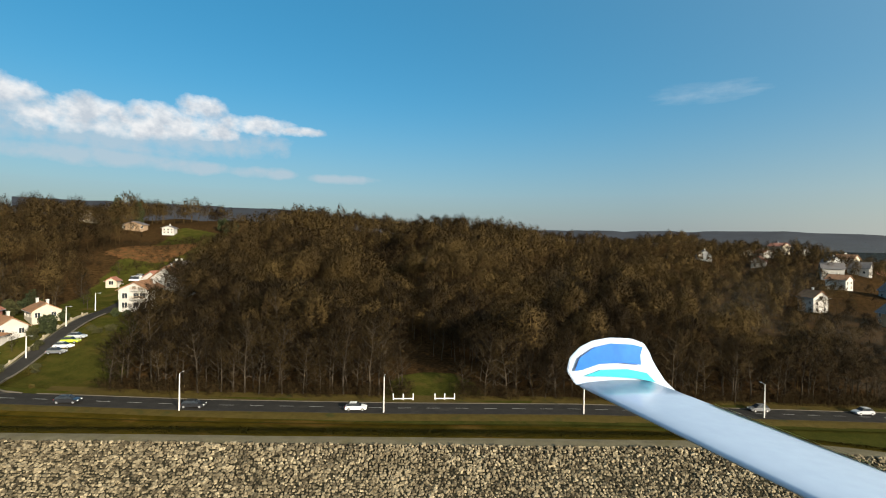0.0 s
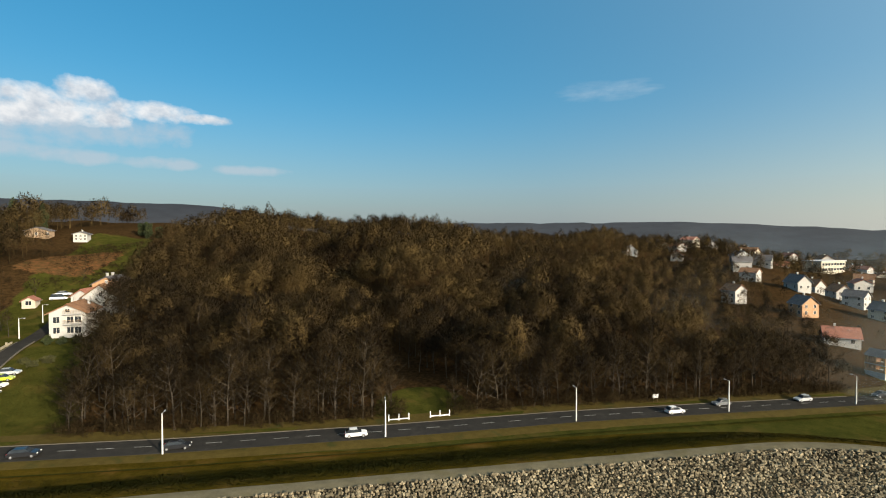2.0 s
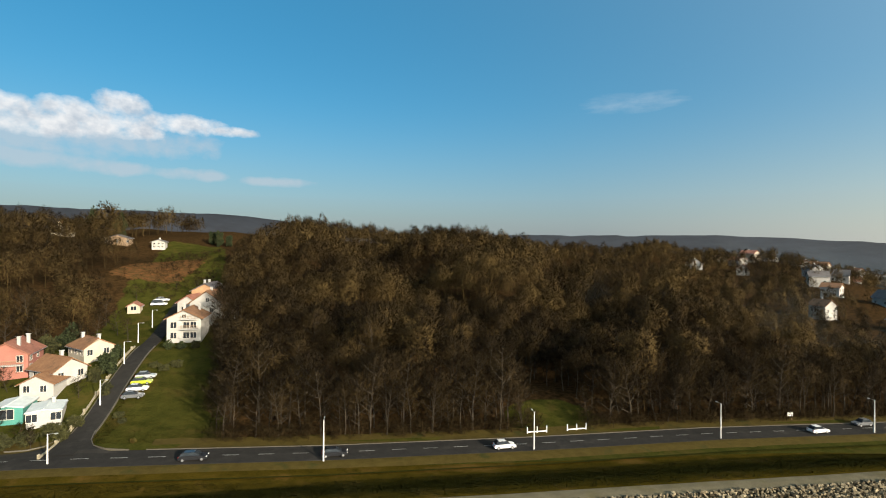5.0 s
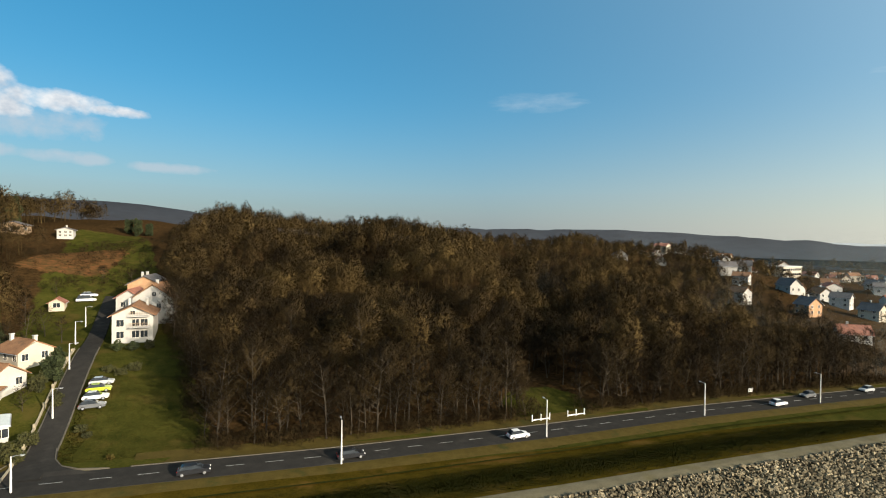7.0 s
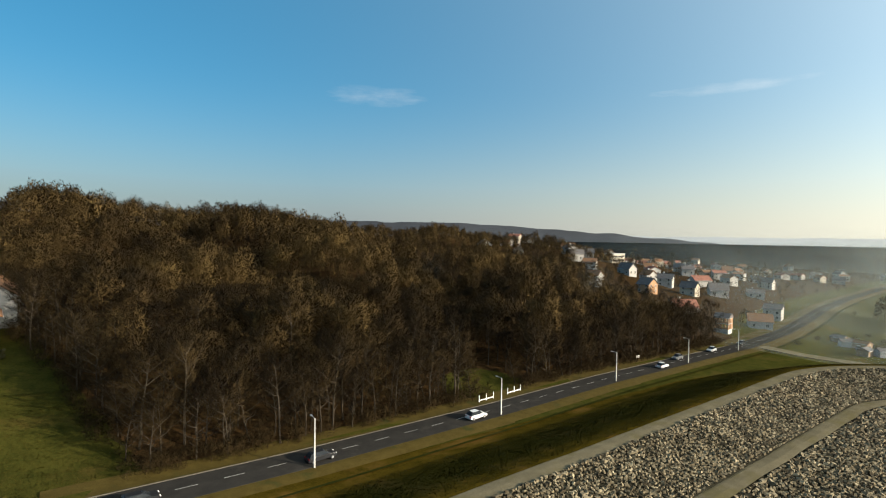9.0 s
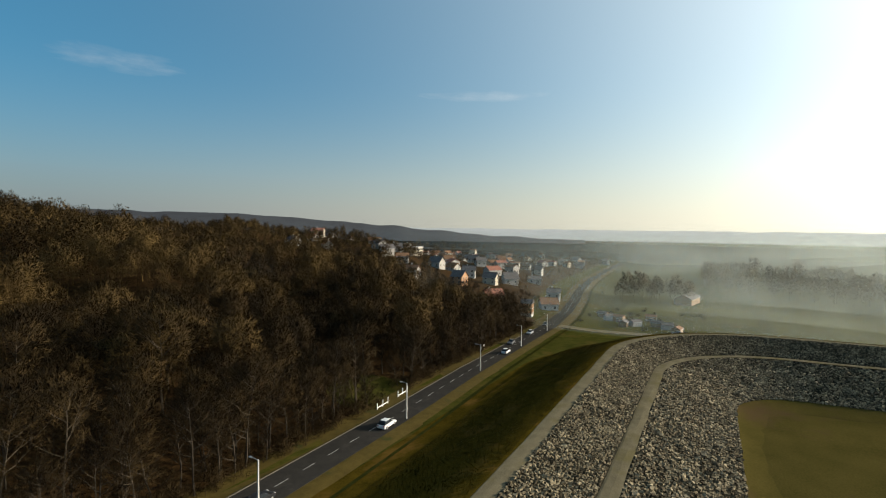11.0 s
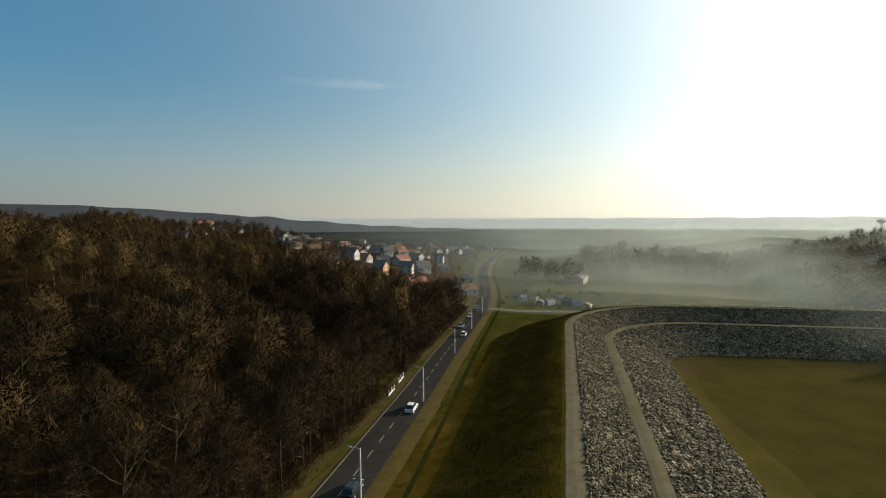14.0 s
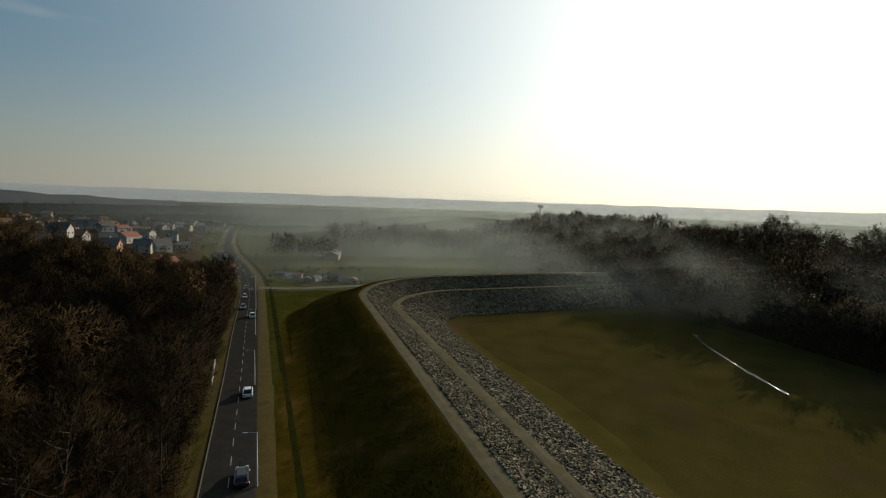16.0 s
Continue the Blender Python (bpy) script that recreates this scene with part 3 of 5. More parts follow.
def grow(seed, height, spread, limbs, twigs, twig_w, first=0.3, sides=4, droop=0.0, dome=0.0, fine=True, twig_len=(0.45, 1.5)):
    """Wood (trunk and limbs) and crown (twigs) of one bare tree, as two meshes' arrays."""
    rng = np.random.default_rng(seed)
    lean = rng.normal(0, 0.07, 2)
    hs = np.linspace(0, height * 0.93, 7)
    wob = np.cumsum(rng.normal(0, 0.018 * height, (7, 2)), 0) * 0.6
    trunk = np.column_stack([lean[0] * hs + wob[:, 0] - wob[0, 0], lean[1] * hs + wob[:, 1] - wob[0, 1], hs])
    trunk[0, 2] = -0.8
    wood = [prism(trunk if fine else trunk[:-1:2], 0.011 * height + 0.03, 0.012, sides + 1 if fine else 3)]
    anchors, ways = [], []
    for k in range(limbs):
        u = first + (0.97 - first) * (k + rng.uniform(0, 1)) / limbs
        base = np.array([np.interp(u * height * 0.93, hs, trunk[:, j]) for j in range(3)])
        az = k * 2.4 + rng.normal(0, 0.5)
        reach = spread * (1.05 - 0.75 * max(0, (u - 0.45) / 0.55) ** 1.5) * rng.uniform(0.65, 1.1) * (0.65 if u < 0.42 else 1)
        climb = rng.uniform(0.55, 1.15) * reach * (0.6 + u * 0.6) * (1 if fine else 0.4 * (1.1 - u))
        out = np.array([math.cos(az), math.sin(az), 0])
        t = np.linspace(0, 1, 4)[:, None]
        line = base + out * reach * t + np.array([0, 0, 1]) * climb * (t ** 1.25) + rng.normal(0, 0.05 * reach, (4, 3)) * t
        wood.append(prism(line if fine else line[::3], 0.0035 * height * (1.3 - u) + 0.035, 0.014, 3))
        for j in range(4):
            w = rng.uniform(0.3, 1.0)
            p = np.array([np.interp(w, t[:, 0], line[:, i]) for i in range(3)])
            d = out * rng.uniform(0.1, 0.9) + np.array([-out[1], out[0], 0]) * rng.uniform(-1, 1) + np.array([0, 0, rng.uniform(0.2, 1.1)])
            d *= reach * rng.uniform(0.28, 0.55) / np.linalg.norm(d)
            q = np.stack([p, p + d * 0.5 + rng.normal(0, 0.08, 3), p + d])
            if fine:
                wood.append(prism(q, 0.028, 0.008, 3))
            anchors += [q[1], q[2], (q[1] + q[2]) / 2, p]
            ways += [d / np.linalg.norm(d)] * 4
        anchors += [line[-1], line[2]]
        ways += [out * 0.7 + [0, 0, 0.7]] * 2
    anchors, ways = np.array(anchors), np.array(ways)
    pick = rng.integers(0, len(anchors), twigs)
    d = ways[pick] + rng.normal(0, 0.62, (twigs, 3)) + [0, 0, 0.25 - droop]
    d /= np.linalg.norm(d, axis=1)[:, None]
    p = anchors[pick] + rng.normal(0, 0.22, (twigs, 3))
    if dome:
        # part of the twigs fill the rounded outer crown between the limbs
        n = int(twigs * dome)
        low = height * (first + 0.05)
        u = rng.normal(0, 1, (n, 3))
        u /= np.linalg.norm(u, axis=1)[:, None]
        u[:, 2] = np.where(u[:, 2] < -0.35, -u[:, 2], u[:, 2])
        lump = 1 + 0.16 * np.sin(u[:, 0] * 5 + seed) + 0.14 * np.sin(u[:, 1] * 6 + 2 * seed)
        r = (rng.uniform(0.6, 1.0, n) ** 0.5 * lump)[:, None]
        mid = np.array([trunk[4, 0], trunk[4, 1], (low + height) / 2])
        p[:n] = mid + u * r * [spread * 0.95, spread * 0.95, (height - low) / 2]
        d[:n] = u * (0.8 if fine else 0.25) + rng.normal(0, 0.6, (n, 3)) + [0, 0, 0.25]
        d[:n] /= np.linalg.norm(d[:n], axis=1)[:, None]
    ln = rng.uniform(*twig_len, twigs)[:, None]
    # a twig is shaded by the side of the crown on which it grows
    mid = np.array([trunk[4, 0], trunk[4, 1], height * (1 + first) / 2])
    out = (p - mid) / [spread, spread, height * (1 - first) / 2]
    out = out / (np.linalg.norm(out, axis=1)[:, None] + 1e-6) + rng.normal(0, 0.2, (twigs, 3)) + [0, 0, 0.1]
    out /= np.linalg.norm(out, axis=1)[:, None] + 1e-6
    # its broad side lies along the crown's surface
    across = np.cross(d, out + rng.normal(0, 0.5, (twigs, 3)))
    across *= twig_w / (np.linalg.norm(across, axis=1)[:, None] + 1e-9)
    back = (np.cross(2 * across, d * ln + across) * out).sum(1) < 0
    across[back] *= -1
    v = np.stack([p - across, p + across, p + d * ln], 1).reshape(-1, 3)
    return joined(wood), (v, np.arange(twigs * 3).reshape(-1, 3)), np.repeat(out, 3, 0)


def tree_kind(name, label, seed, **how):
    (wv, wf), (cv, cf), cn = grow(seed, **how)
    t = tagged(new(name), label, "tree", "trees of the wood")
    a = new("trunk", mesh_of("trunk", wv, wf, BARK))
    b = new("crown", mesh_of("crown", cv, cf, TWIG, True, cn))
    a.parent = b.parent = t
    return t


edge_kinds = [tree_kind("tree", "tall bare winter tree at the wood's edge", 10 + k, height=h, spread=s, limbs=16, twigs=2000, twig_w=0.029, first=f, dome=0.25)
              for k, (h, s, f) in enumerate(((17, 4.6, 0.2), (14, 4.8, 0.14), (18, 4.2, 0.26), (12, 3.8, 0.12), (15.5, 5.2, 0.18)))]
deep_kinds = [tree_kind("tree", "bare brown winter tree in the wood", 30 + k, height=h, spread=s, limbs=14, twigs=2100, twig_w=0.055, first=f, dome=0.8, twig_len=(0.4, 1.25))
              for k, (h, s, f) in enumerate(((15, 4.8, 0.26), (13.5, 4.6, 0.22), (16, 4.8, 0.3), (14.5, 5.4, 0.24)))]


def clump(x, y):
    return 0.13 * np.sin(x * 0.23 + 0.9 * np.sin(y * 0.05)) * np.sin(y * 0.19 + 0.8 * np.sin(x * 0.06)) + 0.2 * np.sin(x * 0.105 + 2 + 0.7 * np.sin(y * 0.031)) * np.sin(y * 0.088 + 0.6 * np.sin(x * 0.04))


def ground_at(x, y):
    return float(land(x, y))


rng = np.random.default_rng(5)
placed = []


def open_spot(x, y, gap):
    if all((x - a) ** 2 + (y - b) ** 2 > gap * gap for a, b in placed):
        placed.append((x, y))
        return True
    return False


count = {"edge": 0, "deep": 0}
used = set()


def plant(kinds, x, y, size):
    k = int(rng.integers(len(kinds)))
    m = pose(x, y, ground_at(x, y) - 0.1, 0, 0, float(rng.uniform(0, 360)))
    if id(kinds[k]) in used:
        t = copy_thing(kinds[k], m)
    else:
        t = kinds[k]
        used.add(id(t))
        t.matrix_basis = m
    t.scale = (size, size, size * float(rng.uniform(0.9, 1.12)))
    return t


# the edge of the wood along the road: dense and ragged, with gaps at the opening by the barriers
while count["edge"] < 130:
    x = float(rng.uniform(-66, 112))
    y = float(road_y(x)) + 7.0 + float(rng.exponential(3.2))
    if abs(x - 2) < 6 and y < 122:
        continue
    if open_spot(x, y, 1.9):
        plant(edge_kinds, x, y, float(rng.uniform(0.6, 0.98)))
        count["edge"] += 1
# the edge of the wood towards the meadow by the side road
for k in range(26):
    y = 106 + k * 2.6 + float(rng.uniform(-1, 1))
    x = -66 - 0.28 * (y - 103) + float(rng.uniform(-1.0, 5))
    if open_spot(x, y, 2.0):
        plant(edge_kinds, x, y, float(rng.uniform(0.55, 0.85)))
tries = 0
while count["deep"] < 150 and tries < 6000:
    tries += 1
    x, y = float(rng.uniform(-78, 70)), float(rng.uniform(108, 165))
    if in_woods(np.array(x), np.array(y)) > 0.6 and (abs(x - 3 + 0.28 * (y - 105)) > 8.5 or y > 152) and open_spot(x, y, 4.9):
        plant(deep_kinds, x, y, float(rng.uniform(0.7, 0.98) * (1 + clump(x, y))))
        count["deep"] += 1


# small bare trees in the gardens along the lane and on the slope above
for x, y, size in ((-99, 100, 0.32), (-104, 103.5, 0.3), (-95, 97.5, 0.28), (-110, 101, 0.4), (-112, 118, 0.42), (-97.5, 116, 0.3), (-111, 139, 0.55), (-119, 140, 0.7), (-126, 138, 0.75), (-108, 143, 0.5),
                   (-104, 151, 0.4), (-110, 158, 0.5), (-118, 168, 0.55), (-119, 190, 0.4), (-100.5, 196, 0.5), (-98, 204, 0.6), (-112, 206, 0.35), (-80, 166, 0.7), (-79, 178, 0.8), (-84, 186, 0.8), (-128, 150, 0.8), (-122, 146, 0.7)):
    tagged(plant(edge_kinds, x, y, size), "small bare garden tree near the lane")


# ---- the further woods: the same kind of tree, joined ----
def wood_mass(name, label, spots, templates, material, seed):
    r = np.random.default_rng(seed)
    vs, fs, ns, tones, at = [], [], [], [], 0
    for x, y, z, s in spots:
        v, f, nv = templates[int(r.integers(len(templates)))]
        a = r.uniform(0, 2 * math.pi)
        c, n = math.cos(a), math.sin(a)
        w = v * [s, s, s * r.uniform(0.9, 1.15)]
        vs.append(np.column_stack([w[:, 0] * c - w[:, 1] * n + x, w[:, 0] * n + w[:, 1] * c + y, w[:, 2] + z]).astype(np.float32))
        ns.append(np.column_stack([nv[:, 0] * c - nv[:, 1] * n, nv[:, 0] * n + nv[:, 1] * c, nv[:, 2]]).astype(np.float32))
        fs.append(f + at)
        # higher clumps get a paler tone, hollows a darker one, imitating lit crown tops
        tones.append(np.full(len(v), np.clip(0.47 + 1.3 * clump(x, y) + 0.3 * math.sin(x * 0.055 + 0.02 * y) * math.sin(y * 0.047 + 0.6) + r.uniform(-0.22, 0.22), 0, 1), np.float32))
        at += len(v)
    me = mesh_of(name, np.concatenate(vs), np.concatenate(fs), material, True, np.concatenate(ns))
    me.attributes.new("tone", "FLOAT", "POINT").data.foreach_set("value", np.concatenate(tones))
    return tagged(new(name, me), label, "woods", kind="stuff")


def simple_tree(seed, twigs, w, height=16.5, spread=4.7, limbs=6, low=0.2, length=(0.3, 0.7)):
    return with_normals(grow(seed, height, spread, limbs, twigs, w, low, 3, dome=0.95, fine=False, twig_len=length))


def with_normals(grown):
    """One tree's vertices, triangles and normals; those of the wood are left to its faces."""
    wood, crown, normals = grown
    v, f = joined([wood, crown])
    return v, f, np.concatenate([np.zeros((len(wood[0]), 3)), normals])


mid_templates = [simple_tree(60 + k, 1500, 0.068, length=(0.6, 1.5)) for k in range(5)]
far_templates = [simple_tree(70 + k, 360, 0.2, limbs=3, low=0.04, length=(0.8, 1.8)) for k in range(4)]


slope_templates = [simple_tree(75 + k, 620, 0.1, limbs=4, low=0.1, length=(0.6, 1.5)) for k in range(4)]
belt_templates = [simple_tree(80 + k, 170, 0.3, limbs=2, low=0.02, length=(0.9, 2.0)) for k in range(4)]


def scatter(x0, x1, y0, y1, gap, test, seed, size=(0.62, 1.2)):
    r = np.random.default_rng(seed)
    nx, ny = int((x1 - x0) / gap), int((y1 - y0) / gap)
    xx, yy = np.meshgrid(x0 + (np.arange(nx) + 0.5) * gap, y0 + (np.arange(ny) + 0.5) * gap)
    xx, yy = (xx + r.uniform(-0.45, 0.45, xx.shape) * gap).ravel(), (yy + r.uniform(-0.45, 0.45, yy.shape) * gap).ravel()
    ok = test(xx, yy)
    xx, yy = xx[ok], yy[ok]
    # crowns rise and fall in clumps of a few trees
    return list(zip(xx, yy, land(xx, yy) - 0.2, r.uniform(*size, len(xx)) * (1 + clump(xx, yy)) * np.where(yy > 100, (1 - 0.38 * step01(xx, 40, 130)) * (0.84 + 0.16 * step01(yy, 150, 235)), 1)))


taken = {(int(a // 4), int(b // 4)) for a, b in placed}


VILLAGE_SPOTS = ((153, 193), (192, 199), (215, 199), (163, 168), (152, 143), (140, 120), (196, 163), (249, 184), (290, 218), (202, 124), (172, 119), (205, 182), (306, 289), (247, 354))
home = np.random.default_rng(77)
VILLAGE_EXTRA = []
while len(VILLAGE_EXTRA) < 46:
    far, way = float(home.uniform(330, 680)), radians(float(home.uniform(46, 75)))
    spot = (-97 + far * math.sin(way), 54 + far * math.cos(way))
    if spot[1] > float(road_y(spot[0])) + 16 and all(math.hypot(spot[0] - a, spot[1] - b) > 19 for a, b in VILLAGE_SPOTS + tuple(VILLAGE_EXTRA)):
        VILLAGE_EXTRA.append(spot)


def clear_of_houses(x, y):
    """Open ground on and just before each house of the village."""
    near = np.zeros(np.shape(x), bool)
    for a, b in (*VILLAGE_SPOTS, *VILLAGE_EXTRA):
        near |= (np.hypot(x - a, y - b) < 7.5) | (np.hypot(x - a + 8, y - b + 8) < 7)
    return ~near


def free_of_trees(x, y):
    return np.array([(int(a // 4), int(b // 4)) not in taken for a, b in zip(x, y)])


wood_mass("hill_woods", "brown leafless wood over the hillside", scatter(-95, 185, 112, 235, 6.6,
          lambda x, y: (in_woods(x, y) > 0.55) & (x - 0.3 * (y - 100) < 134) & clear_of_houses(x, y) & free_of_trees(x, y) & ((np.abs(x - 3 + 0.28 * (y - 105)) > 8.5) | (y > 152)), 1), mid_templates, WOODS, 2)
wood_mass("ridge_woods", "brown leafless wood along the ridge", scatter(-190, 270, 235, 450, 7.5,
          lambda x, y: (in_woods(x, y) > 0.5) & ~((x < -92) & (x > -178)), 3, (0.74, 0.9)), far_templates, WOODS, 4)
wood_mass("west_woods", "brown leafless wood on the western slope", scatter(-330, -106, 140, 330, 6.8,
          lambda x, y: (in_woods(x, y) > 0.5) & ~((x > -165) & (y > 245)) & ~((y > 196) & (y < 262) & (x > -138)), 5, (0.5, 0.85)), slope_templates, WOODS, 6)
wood_mass("ridge_thicket", "low brown thicket along the hilltop", scatter(-88, 60, 297, 320, 4.2,
          lambda x, y: x < 500, 23, (0.5, 0.72)), far_templates, WOODS, 24)
wood_mass("valley_woods", "distant bluish-brown woods behind the village", scatter(240, 1300, 400, 1150, 34.0,
          lambda x, y: (np.hypot(x, y) < 1250) & (np.hypot(x - 247, y - 354) > 60), 25, (0.9, 1.5)), belt_templates, WOODS, 26)
wood_mass("south_woods", "tall leafless wood beyond the basin", scatter(-70, 175, -190, -58, 6.5,
          lambda x, y: (in_woods(x, y) > 0.5) | ((x > 112) & (y < -40)), 7, (0.8, 1.0)), far_templates, WOODS, 8)
def east_belts(x, y):
    clump = ((x - 272) / 24) ** 2 + ((y - 80) / 30) ** 2 < 1
    belt = (x > 300 + 0.25 * (y + 60)) & (x < 430) & (y < 48) & (y > -300)
    near = (x > 150 - 0.2 * (y + 60)) & (x < 300) & (y < -62 - 0.15 * (x - 150)) & (y > -200)
    return clump | belt | near


wood_mass("east_woods", "hazy tree belts beyond the fields", scatter(140, 440, -300, 120, 8.4, east_belts, 9, (0.66, 0.95)), belt_templates, WOODS, 10)
wood_mass("village_trees", "leafless garden trees between the village houses", scatter(125, 700, 112, 520, 13.5,
          lambda x, y: (y - road_y(x) > 12) & clear_of_houses(x, y) & (in_woods(x, y) < 0.96), 11, (0.35, 0.75)), belt_templates, WOODS, 12)

# brambles and saplings along the wood's edge
brush = [grow(90 + k, 3.0, 1.6, 5, 100, 0.032, 0.05, 3, dome=0.85, fine=False) for k in range(4)]
brush = [with_normals(g) for g in brush]
er = np.random.default_rng(15)
spots = []
for k in range(620):
    x = float(er.uniform(-68, 116))
    y = float(road_y(x)) + 5.6 + float(er.exponential(1.8))
    if abs(x - 2) > 5:
        spots.append((x, y, ground_at(x, y) - 0.2, float(er.uniform(0.35, 1.05))))
for k in range(150):
    y = float(er.uniform(104, 170))
    spots.append((-67.5 - 0.28 * (y - 103) + float(er.uniform(-1, 4)), y, ground_at(-67 - 0.28 * (y - 103), y) - 0.2, float(er.uniform(0.4, 1.1))))
wood_mass("undergrowth", "tangled brown brambles along the wood's edge", spots, brush, TWIG, 16)

# bracken and scrub on the clearing above the houses
spots = []
for k in range(420):
    x, y = float(er.uniform(-146, -104)), float(er.uniform(192, 268))
    if x + 0.25 * (y - 194) > -118 - 10 * er.uniform(0, 1) or er.uniform(0, 1) < 0.5:
        spots.append((x, y, ground_at(x, y) - 0.2, float(er.uniform(0.25, 0.8))))
wood_mass("clearing_scrub", "reddish brown scrub on the hillside clearing", spots, brush, TWIG, 17)

# ---- riprap: loose stones on both slopes ----
def stone_templates(seed, n):
    r = np.random.default_rng(seed)
    out = []
    bm = bmesh.new()
    bmesh.ops.create_cube(bm, size=0.8)
    bmesh.ops.triangulate(bm, faces=bm.faces[:])
    bm.verts.ensure_lookup_table()
    base = np.array([v.co[:] for v in bm.verts])
    f = np.array([[v.index for v in p.verts] for p in bm.faces])
    bm.free()
    for _ in range(n):
        v = base * r.uniform(0.6, 1.25, (1, 3)) * [1, 1, 0.8] + r.normal(0, 0.1, base.shape)
        out.append((v, f))
    return out


def riprap(name, label, d0, z0, d1, z1, seed, gap=0.4, stretch=(0, 0)):
    r = np.random.default_rng(seed)
    temps = stone_templates(seed, 12)
    vs, fs, at = [], [], 0
    width = abs(d1 - d0)
    length = 300.0
    spots, loose = [], []
    for s in np.arange(0, length, gap):
        for d in np.arange(0, width, gap):
            spots.append((s + r.uniform(-0.4, 0.4) * gap, (d + r.uniform(-0.3, 0.3) * gap) / width))
    for s, u in spots:
        d, z = d0 + (d1 - d0) * u, z0 + (z1 - z0) * u
        x, y, nx, ny = crest_at(s - 105)
        v, f = temps[int(r.integers(12))]
        k = gap * r.uniform(0.6, 1.35)
        a, tip = r.uniform(0, 6.3), r.uniform(-0.7, 0.7)
        v = np.column_stack([v[:, 0] * math.cos(tip) - v[:, 2] * math.sin(tip), v[:, 1], v[:, 0] * math.sin(tip) + v[:, 2] * math.cos(tip)])
        c, n = math.cos(a), math.sin(a)
        if y > 64 and stretch[0] < x < stretch[1]:
            loose.append((int(r.integers(12)), pose(x + nx * d, y + ny * d, z + 0.12 * k, math.degrees(tip), 0, math.degrees(a)), k))
            continue
        vs.append(np.column_stack([(v[:, 0] * c - v[:, 1] * n) * k + x + nx * d, (v[:, 0] * n + v[:, 1] * c) * k + y + ny * d, v[:, 2] * k + z + 0.12 * k]).astype(np.float32))
        fs.append(f + at)
        at += len(v)
    whole = tagged(new(name, mesh_of(name, np.concatenate(vs), np.concatenate(fs), STONE)), label, "stones", kind="stuff")
    shapes = [mesh_of("stone", v, f, STONE) for v, f in temps]
    for j, m, k in loose:
        one = new("stone", shapes[j])
        one.parent = whole
        one.matrix_basis = m @ Matrix.Diagonal((k, k, k, 1))
    return whole


riprap("upper_riprap", "pale grey riprap stones on the upper slope", -1.5, CREST - 0.05, -9.75, 1.4, 21, stretch=(-6.0, -0.2))
riprap("lower_riprap", "grey riprap stones on the lower slope", -12.6, 0.95, -28.3, -5.35, 22, 0.48)


# ---- things along the road ----
def lamp_post(height=7.1, arm=1.2):
    p = thing("street_lamp", "pale concrete street lamp post at the roadside", "street lamp", group="street lamps along the road")
    part("pole", tube([(0, 0, -0.5), (0, 0, height * 0.5), (0, 0, height)], [0.15, 0.12, 0.08], 8), POLE, p)
    part("arm", tube([(0, 0, height - 0.12), (0, arm * 0.5, height + 0.02), (0, arm, height + 0.05)], [0.04, 0.035, 0.03], 5), GALVANISED, p)
    head = part("lamp_head", boxes((-0.11, arm - 0.1, height - 0.03, 0.11, arm + 0.45, height + 0.1), bevel=0.03), GALVANISED, p, "grey lamp head")
    part("lens", boxes((-0.08, arm, height - 0.07, 0.08, arm + 0.38, height - 0.034), bevel=0.01), LAMP_GLASS, head)
    return p


first = lamp_post()
posts = [(-45.75, 91.4), (-7.5, 94.0), (32.4, 96.2), (70.5, 98.3), (108, 100.6)]
for k, (x, y) in enumerate(posts):
    m = pose(x, y, float(road_z(x)) - 0.1, 0, 0, 0)
    if k:
        copy_thing(first, m)
    else:
        first.matrix_basis = m
lane_lamp = lamp_post(5.3, 1.1)
tagged(lane_lamp, "concrete lamp post beside the climbing lane")
for k, (x, y, turn) in enumerate(((-88.6, 91.0, -90), (-92.2, 113.5, -90), (-95.6, 130.6, -90), (-101, 150, -90), (-104.0, 166, -90))):
    m = pose(x, y, ground_at(x, y) - 0.1, 0, 0, turn)
    if k:
        copy_thing(lane_lamp, m)
    else:
        lane_lamp.matrix_basis = m

def barrier(x, y, turn):
    b = thing("barrier", "white-painted post barrier at the forest track", "barrier", (x, y, ground_at(x, y)), turn, "barriers at the forest track")
    for px in (-2.1, 0, 2.1):
        part("post", tube([(px, 0, -0.3), (px, 0, 1.35)], [0.1, 0.1], 8), WHITE_PAINT, b)
    part("rail", boxes((-2.1, -0.06, 0.22, 2.1, 0.06, 0.4), bevel=0.02), WHITE_PAINT, b)


barrier(-4.2, 102.0, 4)
barrier(4.6, 102.8, 4)
s = thing("notice_board", "small blank white notice board by the wood", "sign", (57.3, 106.2, ground_at(57.3, 106.2)))
for px in (-0.5, 0.5):
    part("post", tube([(px, 0, -0.3), (px, 0, 1.9)], [0.05, 0.05], 6), TIMBER, s)
part("panel", boxes((-0.75, -0.09, 1.0, 0.75, -0.052, 1.95), bevel=0.01), WHITE_PAINT, s, "blank white panel")


# ---- broken centre line ----
road = bpy.data.objects["main_road"]
dash = boxes((-1.35, -0.06, 0.0, 1.35, 0.06, 0.012))
dash_mesh = bpy.data.meshes.new("lane_dash")
dash.to_mesh(dash_mesh)
dash.free()
dash_mesh.materials.append(LANE_PAINT)
for k in range(80):
    x = -108 + 5.8 * k
    o = new("lane_dash", dash_mesh)
    o.parent = road
    slope = float(road_y(x + 2) - road_y(x - 2)) / 4
    o.matrix_basis = pose(x, float(road_y(x)), float(road_z(x)) + 0.056, 0, math.degrees(math.atan(float(road_z(x - 2) - road_z(x + 2)) / 4)), math.degrees(math.atan(slope)))


